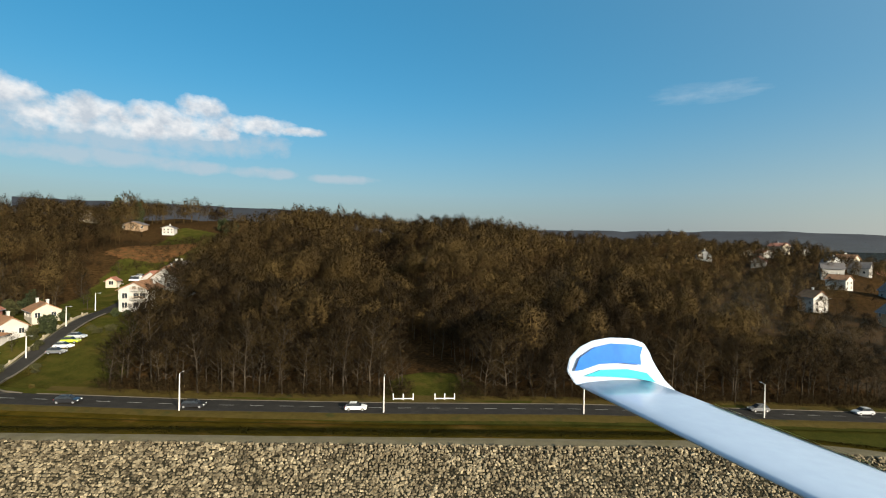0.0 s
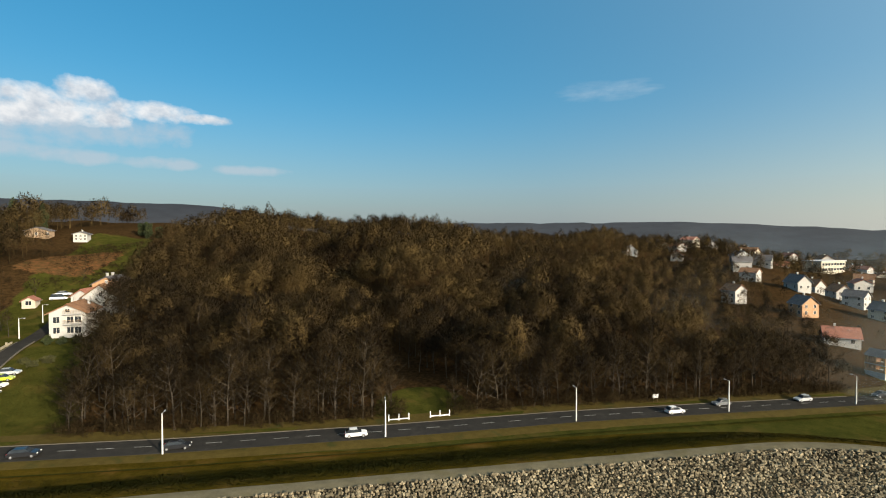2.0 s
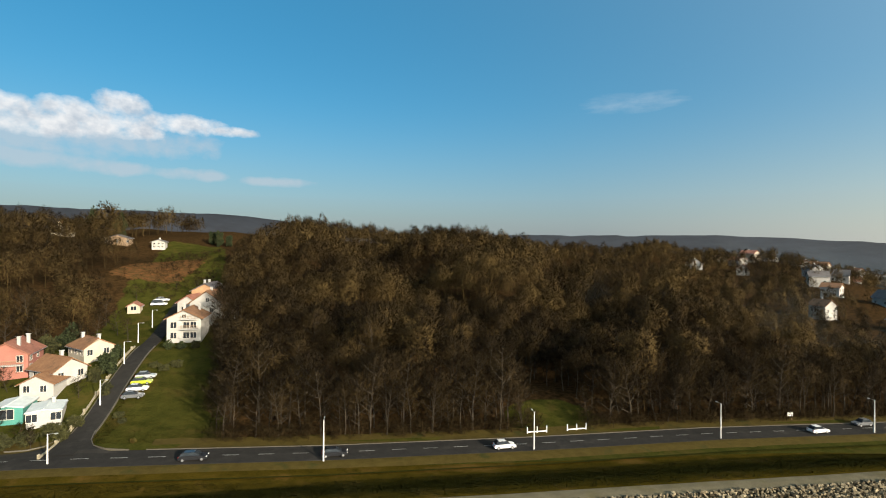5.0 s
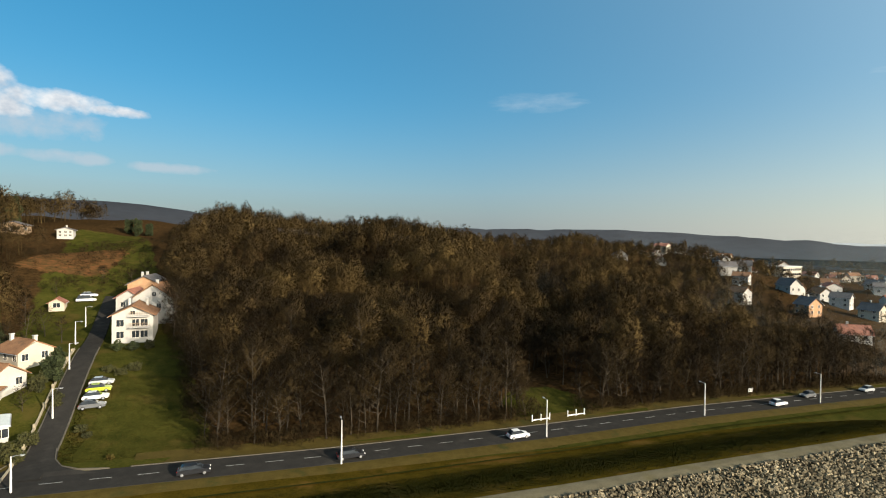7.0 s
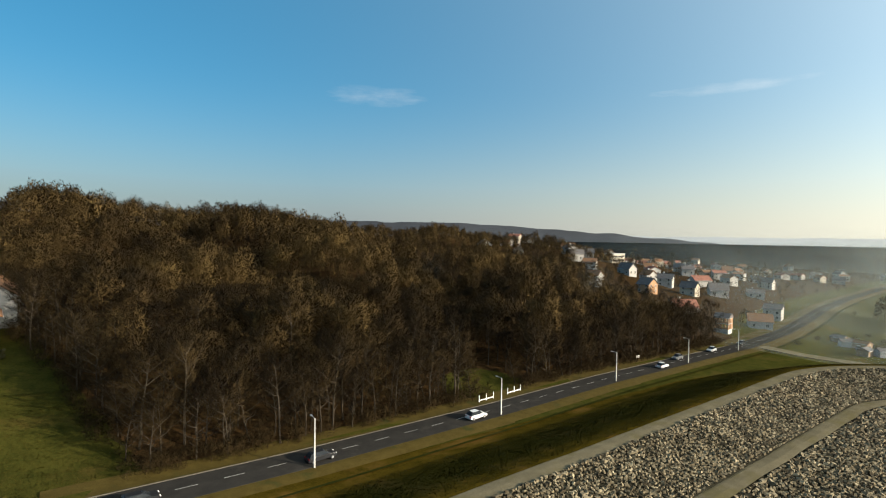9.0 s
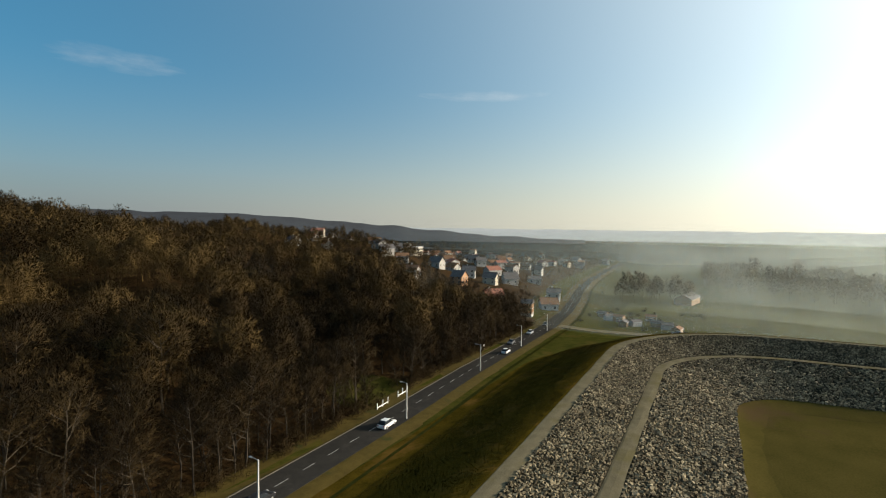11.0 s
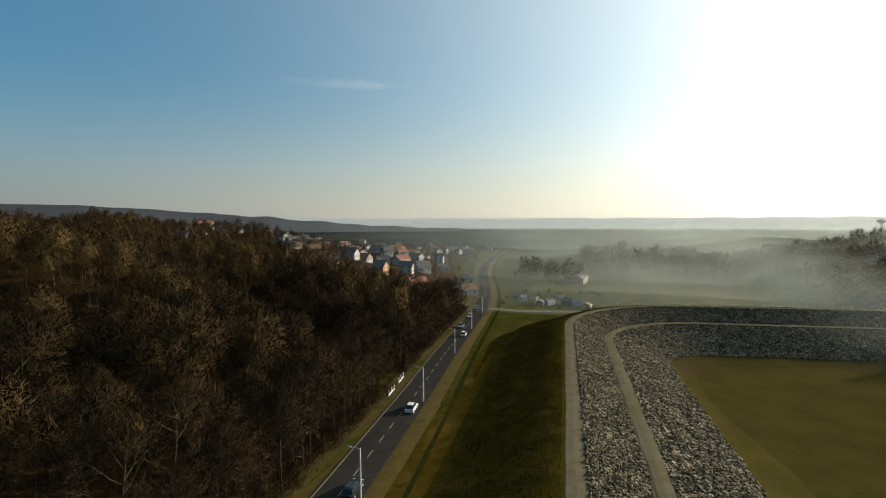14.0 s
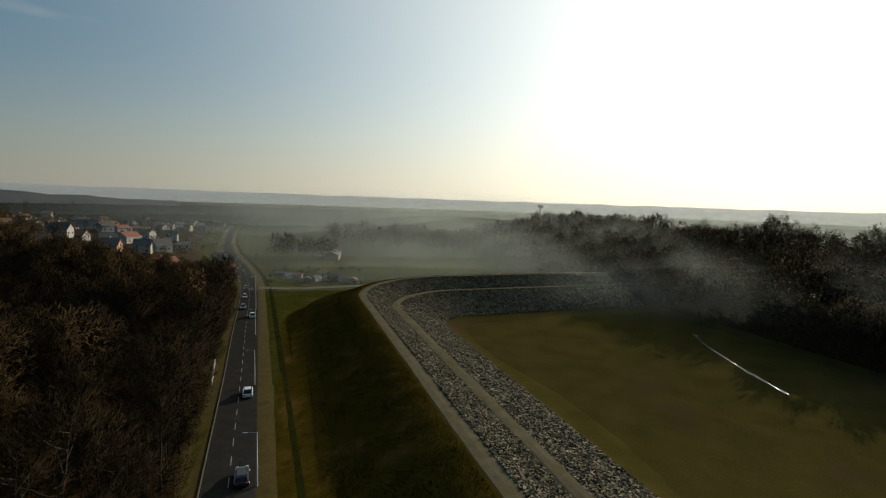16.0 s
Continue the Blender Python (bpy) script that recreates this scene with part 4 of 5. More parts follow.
# ---- cars ----
def car(paint, label, x, y, turn, length=4.2, height=1.5, group=""):
    z = float(road_z(x)) + 0.06 if abs(y - float(road_y(x))) < 3.3 else ground_at(x, y) + 0.13
    c = thing("car", label, "car", (x, y, z), turn, group)
    L, W, H = length / 2, 0.86, height
    body = [(-L, 0.35), (-L + 0.05, 0.8), (-L + 0.35, 0.92), (L - 1.25, 0.95), (L - 0.25, 0.78), (L, 0.6), (L - 0.03, 0.3), (-L + 0.1, 0.25)]
    bm = extrude_profile(body, -W, W)
    bmesh.ops.bevel(bm, geom=bm.edges[:], offset=0.06, segments=2, affect="EDGES")
    part("body", bm, paint, c)
    bm = extrude_profile([(-L + 0.2, 0.9), (-L + 0.55, H - 0.08), (-L + 0.9, H), (L - 2.0, H), (L - 1.75, H - 0.06), (L - 1.05, 0.92)], -W + 0.1, W - 0.1)
    for v in bm.verts:
        if v.co.z > H - 0.2:
            v.co.y *= 0.82
    bmesh.ops.bevel(bm, geom=bm.edges[:], offset=0.04, segments=2, affect="EDGES")
    cabin = part("cabin", bm, GLASS_DARK, c, "dark glazed cabin")
    bm = boxes((-L + 0.85, -0.58, H - 0.03, L - 1.95, 0.58, H + 0.025), bevel=0.02)
    part("roof", bm, paint, cabin)
    for wx in (-L + 0.75, L - 0.8):
        for wy in (-W + 0.06, W - 0.06):
            bm = bmesh.new()
            bmesh.ops.create_cone(bm, cap_ends=True, segments=16, radius1=0.31, radius2=0.31, depth=0.2, matrix=pose(wx, wy, 0.31, 90))
            bmesh.ops.bevel(bm, geom=bm.edges[:], offset=0.03, segments=1, affect="EDGES")
            w = part("wheel", bm, RUBBER, c)
            bm = bmesh.new()
            bmesh.ops.create_cone(bm, cap_ends=True, segments=12, radius1=0.2, radius2=0.17, depth=0.04, matrix=pose(wx, wy + math.copysign(0.115, wy), 0.31, 90))
            part("rim", bm, GALVANISED, w)
    for wy in (-0.6, 0.6):
        part("headlight", boxes((L - 0.22, wy - 0.16, 0.6, L - 0.02, wy + 0.16, 0.73), bevel=0.03), LAMP_GLASS, c, "clear headlight")
        part("tail_light", boxes((-L - 0.01, wy - 0.14, 0.65, -L + 0.12, wy + 0.14, 0.82), bevel=0.03), TAIL_GLASS, c, "red tail light")
    return c


E_LANE, W_LANE = -1.55, 1.6


def on_road(x, lane):
    return x, float(road_y(x)) + lane


car(CAR_WHITE, "white hatchback on the main road", *on_road(-13, E_LANE), 3)
car(CAR_BLACK, "black saloon car on the main road", *on_road(-44, E_LANE), 3, 4.5, 1.42)
car(CAR_BLACK, "dark saloon car near the junction", *on_road(-67, E_LANE), 3, 4.5, 1.42)
car(CAR_WHITE, "white estate car on the main road", *on_road(57, E_LANE), 3)
car(CAR_GREY, "grey hatchback in a line of traffic", *on_road(72, W_LANE), 183)
car(CAR_SILVER, "silver car near the far junction", *on_road(96, W_LANE), 183)
car(CAR_BLACK, "dark car near the far junction", *on_road(121, W_LANE), 186)
for k, (p, l) in enumerate(((CAR_GREY, "dark grey car parked on the grass beside the lane"), (CAR_WHITE, "white hatchback parked beside the lane"), (CAR_LIME, "lime-green small car parked beside the lane"), (CAR_SILVER, "silver estate car parked beside the lane"))):
    y = 116.0 + 2.7 * k
    car(p, l, float(side_road_x(y)) + 4.7 + 0.1 * k, y, 8, 4.1, group="cars parked beside the lane")
car(CAR_WHITE, "white van parked on the slope above the houses", -110.5, 187, 10, 5.0, 2.0)
car(CAR_WHITE, "white estate car parked on the slope", -111, 191, 10, 4.5)


# ---- houses ----
def window(parent, face, u, z, w, h, half_w, y0, y1, frame=None):
    """A framed pane on one of a house's four walls: face s, n, w or e; u along that wall."""
    f = frame or FRAME_WOOD
    p = 0.07

    def put(a0, a1, c0, c1, z0, z1):
        if face == "s":
            return (a0, y0 - c1, z0, a1, y0 - c0, z1)
        if face == "n":
            return (a0, y1 + c0, z0, a1, y1 + c1, z1)
        if face == "w":
            return (-half_w - c1, a0, z0, -half_w - c0, a1, z1)
        return (half_w + c0, a0, z0, half_w + c1, a1, z1)

    bars = [put(u - w / 2 - 0.08, u + w / 2 + 0.08, -0.05, p, z - 0.08, z), put(u - w / 2 - 0.08, u + w / 2 + 0.08, -0.05, p, z + h, z + h + 0.08),
            put(u - w / 2 - 0.08, u - w / 2, -0.05, p, z, z + h), put(u + w / 2, u + w / 2 + 0.08, -0.05, p, z, z + h), put(u - 0.03, u + 0.03, -0.05, p - 0.02, z, z + h)]
    win = part("window", boxes(*bars), f, parent)
    part("pane", boxes(put(u - w / 2, u + w / 2, -0.03, 0.02, z, z + h)), GLASS_DARK, win, "dark glass pane")
    return win


def house(label, x, y, turn, w, d, eave, ridge, wall, roof, windows=(), chimneys=((0.2, 0.3),), z=None, over=0.5, plinth=1.5, hip=0.0, category="house", name="house"):
    """A gabled house: ridge along local y, its gable to -y; eave and ridge heights above the ground at its middle."""
    z = ground_at(x, y) if z is None else z
    h = thing(name, label, category, (x, y, z), turn)
    a, y0, y1 = w / 2, -d / 2, d / 2
    part("wall", extrude_profile([(-a, -plinth), (a, -plinth), (a, eave), (0, ridge - 0.12), (-a, eave)], y0, y1), wall, h)
    k = (ridge - eave) / a
    e = a + over
    t = 0.22
    prof = [(-e, eave - k * over), (0, ridge), (e, eave - k * over), (e, eave - k * over + t), (0, ridge + t), (-e, eave - k * over + t)]
    r = part("roof", extrude_profile(prof, y0 - over, y1 + over), roof, h)
    if hip:
        for v in r.data.vertices:
            if abs(v.co.x) < 0.01:
                v.co.y *= 1 - hip
    part("ridge_cap", tube([(0, y0 - over * (0.9 if not hip else -4 * hip), ridge + t), (0, y1 + over * (0.9 if not hip else -4 * hip), ridge + t)], [0.13, 0.13], 6), roof, r)
    for side in (-1, 1):
        part("gutter", tube([(side * (e + 0.05), y0 - over, eave - k * over + 0.02), (side * (e + 0.05), y1 + over, eave - k * over + 0.02)], [0.08, 0.08], 6), GALVANISED, r)
    for cx, cy in chimneys:
        c = part("chimney", boxes((cx * a - 0.3, cy * d / 2 - 0.3, eave, cx * a + 0.3, cy * d / 2 + 0.3, ridge + 1.0), bevel=0.03), WHITE_WALL, r, "white rendered chimney")
        part("cap", boxes((cx * a - 0.38, cy * d / 2 - 0.38, ridge + 1.003, cx * a + 0.38, cy * d / 2 + 0.38, ridge + 1.12)), CONCRETE, c)
    for face, u, wz, ww, wh in windows:
        window(h, face, u, wz, ww, wh, a, y0, y1)
    return h


def rows_of(face, us, zs, w=1.1, h=1.3):
    return [(face, u, z, w, h) for z in zs for u in us]


def balcony(parent, x0, x1, y, z, depth=1.3):
    b = part("balcony", boxes((x0, y - depth, z - 0.16, x1, y + 0.05, z)), CONCRETE, parent)
    part("railing", boxes(*[(xx, y - depth, z, xx + 0.05, y - depth + 0.05, z + 0.95) for xx in np.arange(x0, x1, 0.35)], (x0, y - depth - 0.01, z + 0.95, x1, y - depth + 0.06, z + 1.02)), TIMBER, b, "dark timber railing")


H1 = house("white three-storey house with a low brown gable roof", -89.6, 154.6, 6, 8.6, 10.5, 6.2, 8.4, WHITE_WALL, ROOF_BROWN,
           rows_of("s", (-2.6, 0.6, 2.4), (0.7, 3.5), 1.5, 1.6) + rows_of("w", (-3, 0, 3), (0.9, 3.6)) + [("s", 0, 6.3, 1.0, 0.9)], ((-0.4, 0.5), (0.5, 0.6)), over=0.7)
balcony(H1, -0.6, 3.6, -5.25, 3.3)
balcony(H1, -0.6, 3.6, -5.25, 6.0)
H2 = house("white house with a steep gable and brown roof", -87.5, 169.5, -6, 10, 10, 6.2, 9.8, WHITE_WALL, ROOF_BROWN, rows_of("s", (-2.5, 1.5), (3.4,), 1.1, 1.3) + [("s", 0.3, 6.6, 1.0, 1.2)], ((0.0, -0.3),), over=0.6)
house("white house wing with a red tiled roof", -94.5, 172.5, -6, 6, 8, 5.6, 7.6, WHITE_WALL, ROOF_RED, rows_of("s", (-1.2,), (3.0,)), ())
house("orange brick house with a dark roof", -94, 188.5, -6, 9, 10, 5.8, 8.2, ORANGE_WALL, ROOF_DARK, rows_of("s", (-2, 2), (3.2,)), ((-0.35, -0.3), (-0.2, 0.1)))
house("small orange-roofed garden hut on the slope", -115.7, 181.5, 10, 3.6, 3.8, 2.0, 3.1, CREAM_WALL, ROOF_RED, [("s", 0, 0.6, 1.6, 1.3)], (), over=0.4, name="garden_hut", category="hut")
T = house("cream house with a brown hipped roof and two chimneys", -104.8, 134.6, 50, 6.4, 8.2, 2.7, 4.5, CREAM_WALL, ROOF_BROWN, rows_of("s", (-2, 1.5), (1.0,)) + rows_of("w", (-3, 0, 3), (1.0,)), ((0.1, -0.75), (-0.2, 0.7)), hip=0.25)
house("white cottage with a long reddish brown roof", -105.3, 123.0, 60, 6.8, 8.2, 2.7, 4.9, WHITE_WALL, ROOF_BROWN, rows_of("s", (-2, 2), (0.9,)) + rows_of("w", (-3, 2), (1.0,)), ((0.3, 0.2),))
house("white gabled cottage front beside the lane", -105.0, 117.8, 4, 6.0, 5.6, 2.6, 4.2, WHITE_WALL, ROOF_BROWN, rows_of("s", (-1.8, 1.2), (0.9,)), ())
house("low white garage with a pale sheet roof", -99.3, 109.0, 22, 5.2, 6.4, 2.3, 2.6, WHITE_WALL, ROOF_PALE, rows_of("s", (-1.8, 1.8), (0.6,), 1.6, 1.4), ((0.3, 0.6),), over=0.2, name="garage", category="garage")
house("low green shed with a pale sheet roof", -105.6, 110.0, 12, 5.0, 6.4, 2.4, 2.8, GREEN_WALL, ROOF_PALE, rows_of("s", (0,), (0.4,), 2.2, 1.8), (), over=0.2, name="shed", category="shed")
P = house("red-rendered two-storey house with a red tiled roof", -117.0, 127.5, 14, 8.0, 9.0, 4.6, 7.0, PINK_WALL, ROOF_RED, rows_of("s", (-2.5, 2.5), (0.8, 2.9)) + rows_of("e", (-3, 1), (0.8, 2.9)), ((0.4, -0.5), (0.5, 0.4)))
balcony(P, -3.2, 3.2, -4.5, 2.4)
house("white hilltop house with a flat dark roof", -148, 281, 8, 6, 5.5, 3.4, 4.4, WHITE_WALL, ROOF_DARK, rows_of("s", (-1.8, 0.2, 2.0), (0.5, 2.0), 0.9, 0.8), ((0, 0.2),), over=0.6)
house("brown farmhouse among trees on the hilltop", -168, 283.0, 0, 10, 6, 3.2, 4.8, TIMBER, ROOF_DARK, rows_of("s", (-5, 0, 5), (1.0,)), ())
house("cream house half hidden in the wood", -205, 300, 12, 9, 9, 5, 7.5, CREAM_WALL, ROOF_BROWN, rows_of("s", (-2, 2), (1.0, 3.4)), ((0.2, 0),))

# the village east of the wood
village = [("pale weathered house at the edge of the wood", 153, 193, 10, 7, 7, 6.0, 8.4, WHITE_WALL, ROOF_BROWN),
           ("tall white gabled house in the village", 192, 199, -8, 6.4, 9, 3.8, 6.8, WHITE_WALL, ROOF_DARK),
           ("orange brick gabled house in the village", 163, 168, -5, 7, 7, 4.8, 7.6, ORANGE_WALL, ROOF_DARK),
           ("white house with a broad orange roof", 152, 143, 50, 7, 10, 2.8, 5.6, WHITE_WALL, ROOF_RED),
           ("white two-storey village house", 205, 182, 20, 7, 8, 4.8, 7, WHITE_WALL, ROOF_DARK),
           ("white gabled village house with a porch gable", 215, 199, -15, 7, 8, 4.8, 7.6, WHITE_WALL, ROOF_BROWN),
           ("white village house with an orange tiled roof", 249, 184, 60, 8, 11, 4.2, 6.8, WHITE_WALL, ROOF_RED),
           ("cream gabled house with a dark roof", 196, 163, 5, 6.5, 8, 4.6, 7.2, CREAM_WALL, ROOF_DARK),
           ("white hill house with a red roof", 236, 348, 10, 9, 9, 4.6, 7, WHITE_WALL, ROOF_RED),
           ("cream hill house under trees", 252, 355, 30, 12, 10, 6, 8.2, CREAM_WALL, ROOF_RED),
           ("white hill house near the ridge", 275, 360, -20, 8, 8, 4.6, 7, WHITE_WALL, ROOF_DARK),
           ("white house by the main road", 290, 218, 10, 8, 9, 4.8, 7.4, WHITE_WALL, ROOF_DARK),
           ("white gabled house by the main road", 330, 176, 5, 8, 9, 4.8, 7.6, WHITE_WALL, ROOF_DARK),
           ("white village house with a grey roof", 326, 234, -10, 9, 9, 5.2, 8, WHITE_WALL, ROOF_DARK),
           ("white house with a dark hipped roof on the main road", 206, 126, 12, 9, 7.5, 5.6, 7.6, WHITE_WALL, ROOF_DARK),
           ("grey house with a brown gabled roof by the junction", 172, 119, 28, 8, 9, 3.4, 6.2, GREY_WALL, ROOF_BROWN)]
vr = np.random.default_rng(77)
for k in range(64):
    x = float(vr.uniform(180, 640))
    y = float(vr.uniform(150, 420))
    if y - float(road_y(x)) < 16 or any(math.hypot(x - v[1], y - v[2]) < 17 for v in village) or math.hypot(x - 306, y - 289) < 26 or (x < 300 and y > 260):
        continue
    wall_, roof_ = [(WHITE_WALL, ROOF_RED), (WHITE_WALL, ROOF_DARK), (CREAM_WALL, ROOF_BROWN), (WHITE_WALL, ROOF_BROWN)][k % 4]
    village.append((("white gabled village house with a red roof", "white gabled village house with a dark roof", "cream gabled village house with a brown roof", "white gabled village house with a brown roof")[k % 4],
                    x, y, float(vr.uniform(-40, 60)), float(vr.uniform(6, 8.5)), float(vr.uniform(7, 10)), float(vr.uniform(3.5, 5.0)), float(vr.uniform(5.8, 7.8)), wall_, roof_))
for label, x, y, turn, w, d, ea, ri, wall_, roof_ in village:
    house(label, x, y, turn, w, d, ea, ri, wall_, roof_, rows_of("s", (-w * 0.26, w * 0.26), (0.8, 3.2) if ea > 4.4 else (0.9,), 1.0, 1.2) + rows_of("w", (-d * 0.28, d * 0.28), (0.8, 3.2) if ea > 4.4 else (0.9,), 1.0, 1.2), ((0.3, 0.3),))

looks = (("white village house with a red tiled roof", WHITE_WALL, ROOF_RED), ("white village house with a dark roof", WHITE_WALL, ROOF_DARK), ("cream village house with a brown roof", CREAM_WALL, ROOF_BROWN),
         ("grey rendered village house with a dark roof", GREY_WALL, ROOF_DARK), ("white gabled village house with a brown roof", WHITE_WALL, ROOF_BROWN))
for x, y in VILLAGE_EXTRA:
    label, wall, roof = looks[int(home.integers(len(looks)))]
    w, d, eave = float(home.uniform(6, 8.5)), float(home.uniform(7, 10)), float(home.uniform(3.0, 5.4))
    house(label, x, y, float(home.uniform(-70, 70)), w, d, eave, eave + float(home.uniform(1.8, 2.8)), wall, roof, rows_of("s", (-w / 4, w / 4), (0.9, 3.0)[: 1 + (eave > 4.6)]) + rows_of("w", (-d / 4, d / 4), (1.0,)), ((0.3, 0.3),))

u = thing("unfinished_house", "unfinished orange brick house with open storeys", "house", (140, 120, ground_at(140, 120) + 1.2), 8)
u.scale = (0.72, 0.72, 0.82)
part("foundation", boxes((-3.6, -3.6, -3.5, 3.6, 3.6, 0.3)), CONCRETE, u)
for z in (0.3, 3.1, 5.9):
    part("floor_slab", boxes((-3.9, -3.9, z, 3.9, 3.9, z + 0.25)), CONCRETE, u)
for z in (0.55, 3.35):
    for px in (-3.4, -1.1, 1.1, 3.4):
        for py in (-3.4, 0.0, 3.4):
            if abs(px) > 2 or abs(py) > 2:
                part("brick_pier", boxes((px - 0.45, py - 0.35, z, px + 0.45, py + 0.35, z + 2.55)), ORANGE_WALL, u)
    part("brick_wall", boxes((-3.55, -2.9, z, -3.3, 2.9, z + 1.0)), ORANGE_WALL, u)
    part("brick_wall", boxes((1.6, -3.55, z, 3.0, -3.3, z + 2.5)), ORANGE_WALL, u)
    part("inner_wall", boxes((-2.9, 1.8, z, 2.9, 2.0, z + 2.55)), ORANGE_WALL, u)
part("roof", extrude_profile([(-4.2, 6.15), (4.2, 6.15), (0, 8.3)], -4.2, 4.2), ROOF_DARK, u)

b = thing("school_building", "long pale flat-roofed public building with window bands", "building", (306, 289, ground_at(306, 289)), 12)
part("wall", boxes((-13, -6, -2, 13, 6, 7.4)), CREAM_WALL, b)
part("roof", boxes((-13.5, -6.5, 7.403, 13.5, 6.5, 8.0)), CONCRETE, b)
for z in (1.2, 4.6):
    for u in np.arange(-11, 12, 3.1):
        w = part("window", boxes((u - 1.3, -6.08, z, u + 1.3, -5.95, z + 1.9)), FRAME_WOOD, b)
        part("pane", boxes((u - 1.15, -6.12, z + 0.12, u + 1.15, -6.02, z + 1.78)), GLASS_DARK, w)

# ---- garden wall, hedges and bushes along the lane ----
def leafy(seed, n, w, h, blade):
    r = np.random.default_rng(seed)
    u = r.normal(0, 1, (n, 3))
    u /= np.linalg.norm(u, axis=1)[:, None]
    lump = 1 + 0.2 * np.sin(u[:, 0] * 6 + seed) + 0.18 * np.sin(u[:, 2] * 7 + seed)
    c = u * (r.uniform(0.3, 1, n) ** 0.4 * lump)[:, None] * [w / 2, w / 2, h / 2] + [0, 0, h / 2]
    a, bb = r.normal(0, blade, (n, 3)), r.normal(0, blade, (n, 3))
    return np.stack([c - a, c + a, c + bb * 1.6], 1).reshape(-1, 3), np.arange(3 * n).reshape(-1, 3)


def bush(name, label, x, y, w, h, material, seed, n=700, blade=0.09):
    o = thing(name, label, "bush", (x, y, ground_at(x, y) - 0.1))
    stem = part("stem", tube([(0, 0, -0.3), (0.05, 0, h * 0.6)], [0.08, 0.03], 5), BARK, o)
    leaf = new("foliage", mesh_of("foliage", *leafy(seed, n, w, h, blade), material))
    leaf.parent = o
    return o


CONIFER = surface("conifer_green", (0.012, 0.019, 0.006), (0.034, 0.042, 0.012), 0.9, 0.5, 3.0, 0.0, own=0.2)
hedges = [(-96.5, 125.5, 3.4, 5.2, CONIFER), (-97.5, 122.0, 2.6, 3.4, BUSH), (-98.6, 134.0, 2.4, 3.0, CONIFER), (-93.6, 119, 1.8, 1.6, BUSH), (-93.0, 117, 1.6, 1.4, BUSH),
          (-92.8, 106, 2.8, 2.2, BUSH), (-94.8, 103, 3.2, 2.4, BUSH), (-92.2, 101, 2.4, 1.8, BUSH), (-96.5, 99, 3.0, 2.6, BUSH), (-99.5, 97, 3.4, 2.6, BUSH), (-103, 99, 3.0, 2.8, BUSH), (-107, 98, 3.2, 2.4, BUSH),
          (-86.0, 128.5, 2.2, 1.6, BUSH), (-84.0, 131, 2.6, 1.8, BUSH), (-88.5, 130, 2.0, 1.4, BUSH), (-90.5, 143, 2.2, 2.4, CONIFER), (-87.5, 143.5, 2.4, 2.0, CONIFER), (-84.5, 144.5, 2.2, 2.2, BUSH),
          (-86.8, 109.5, 1.8, 1.1, BUSH), (-85.2, 107.5, 1.4, 0.9, BUSH), (-79.7, 99.5, 0.8, 0.8, VERGE), (-112, 140, 5, 6, CONIFER), (-116, 137, 4, 4.5, BUSH), (-124, 299, 4, 9, CONIFER), (-129, 304, 4, 8, CONIFER), (-119, 301, 3.5, 7, CONIFER), (-172, 292, 6, 15, CONIFER), (-190, 300, 6, 16, CONIFER)]
for k, (x, y, w, h, m) in enumerate(hedges):
    bush("conifer" if m is CONIFER else "bush", "dark green conifer in a garden" if m is CONIFER else "olive-green garden bush beside the lane", x, y, w, h, m, 200 + k, int(260 * w * h ** 0.5), 0.1 if h < 4 else 0.16)
wall_rows = [(float(side_road_x(y)) - 2.75, y) for y in np.arange(93, 147, 3.0)]
gw = thing("garden_wall", "low tan stone garden wall with posts", "wall")
for (x0, y0), (x1, y1) in zip(wall_rows, wall_rows[1:]):
    z0, z1 = ground_at(x0, y0), ground_at(x1, y1)
    bm = bmesh.new()
    vs = [bm.verts.new((x + o, y, z + h)) for x, y, z in ((x0, y0, z0), (x1, y1, z1)) for o, h in ((-0.12, -0.4), (0.12, -0.4), (0.12, 0.32), (-0.12, 0.32))]
    for q in ((0, 1, 2, 3), (7, 6, 5, 4), (0, 4, 5, 1), (1, 5, 6, 2), (2, 6, 7, 3), (3, 7, 4, 0)):
        bm.faces.new([vs[k] for k in q])
    part("wall_panel", bm, GARDEN_STONE, gw)
    if int(y0) % 2:
        part("gate_post" if y0 > 118 else "post", boxes((x0 - 0.18, y0 - 0.18, z0 - 0.3, x0 + 0.18, y0 + 0.18, z0 + 0.8), bevel=0.03), GARDEN_STONE, gw)

# ---- allotments and sheds beyond the far junction ----
lot = np.random.default_rng(31)
for k in range(9):
    x, y = 150 + float(lot.uniform(0, 32)), 92 - 4.6 * k
    if k % 3 == 2:
        car((CAR_WHITE, CAR_SILVER, CAR_GREY)[k % 3], "car parked among the allotment sheds", x - 4, y, float(lot.uniform(0, 90)))
    house(("low weathered shed on the allotments", "small grey shed on the allotments", "brown timber shed on the allotments")[k % 3], x, y, float(lot.uniform(-20, 90)), 3.5, 5.0, 2.1, 2.9, (TIMBER, GREY_WALL, TIMBER)[k % 3], (ROOF_DARK, ROOF_DARK, ROOF_BROWN)[k % 3], [("s", 0, 0.6, 1.0, 1.0)], (), over=0.2, name="shed", category="shed")
for k in range(26):
    bush("bush", "bare brown bush among the allotments", float(lot.uniform(142, 215)), float(lot.uniform(44, 98)), float(lot.uniform(1.6, 3.6)), float(lot.uniform(1.2, 2.8)), TWIG, 300 + k, 260, 0.08)
house("long dark barn behind the allotments", 268, 56, 80, 10, 24, 4.0, 6.5, TIMBER, ROOF_DARK, (), (), name="barn", category="barn")
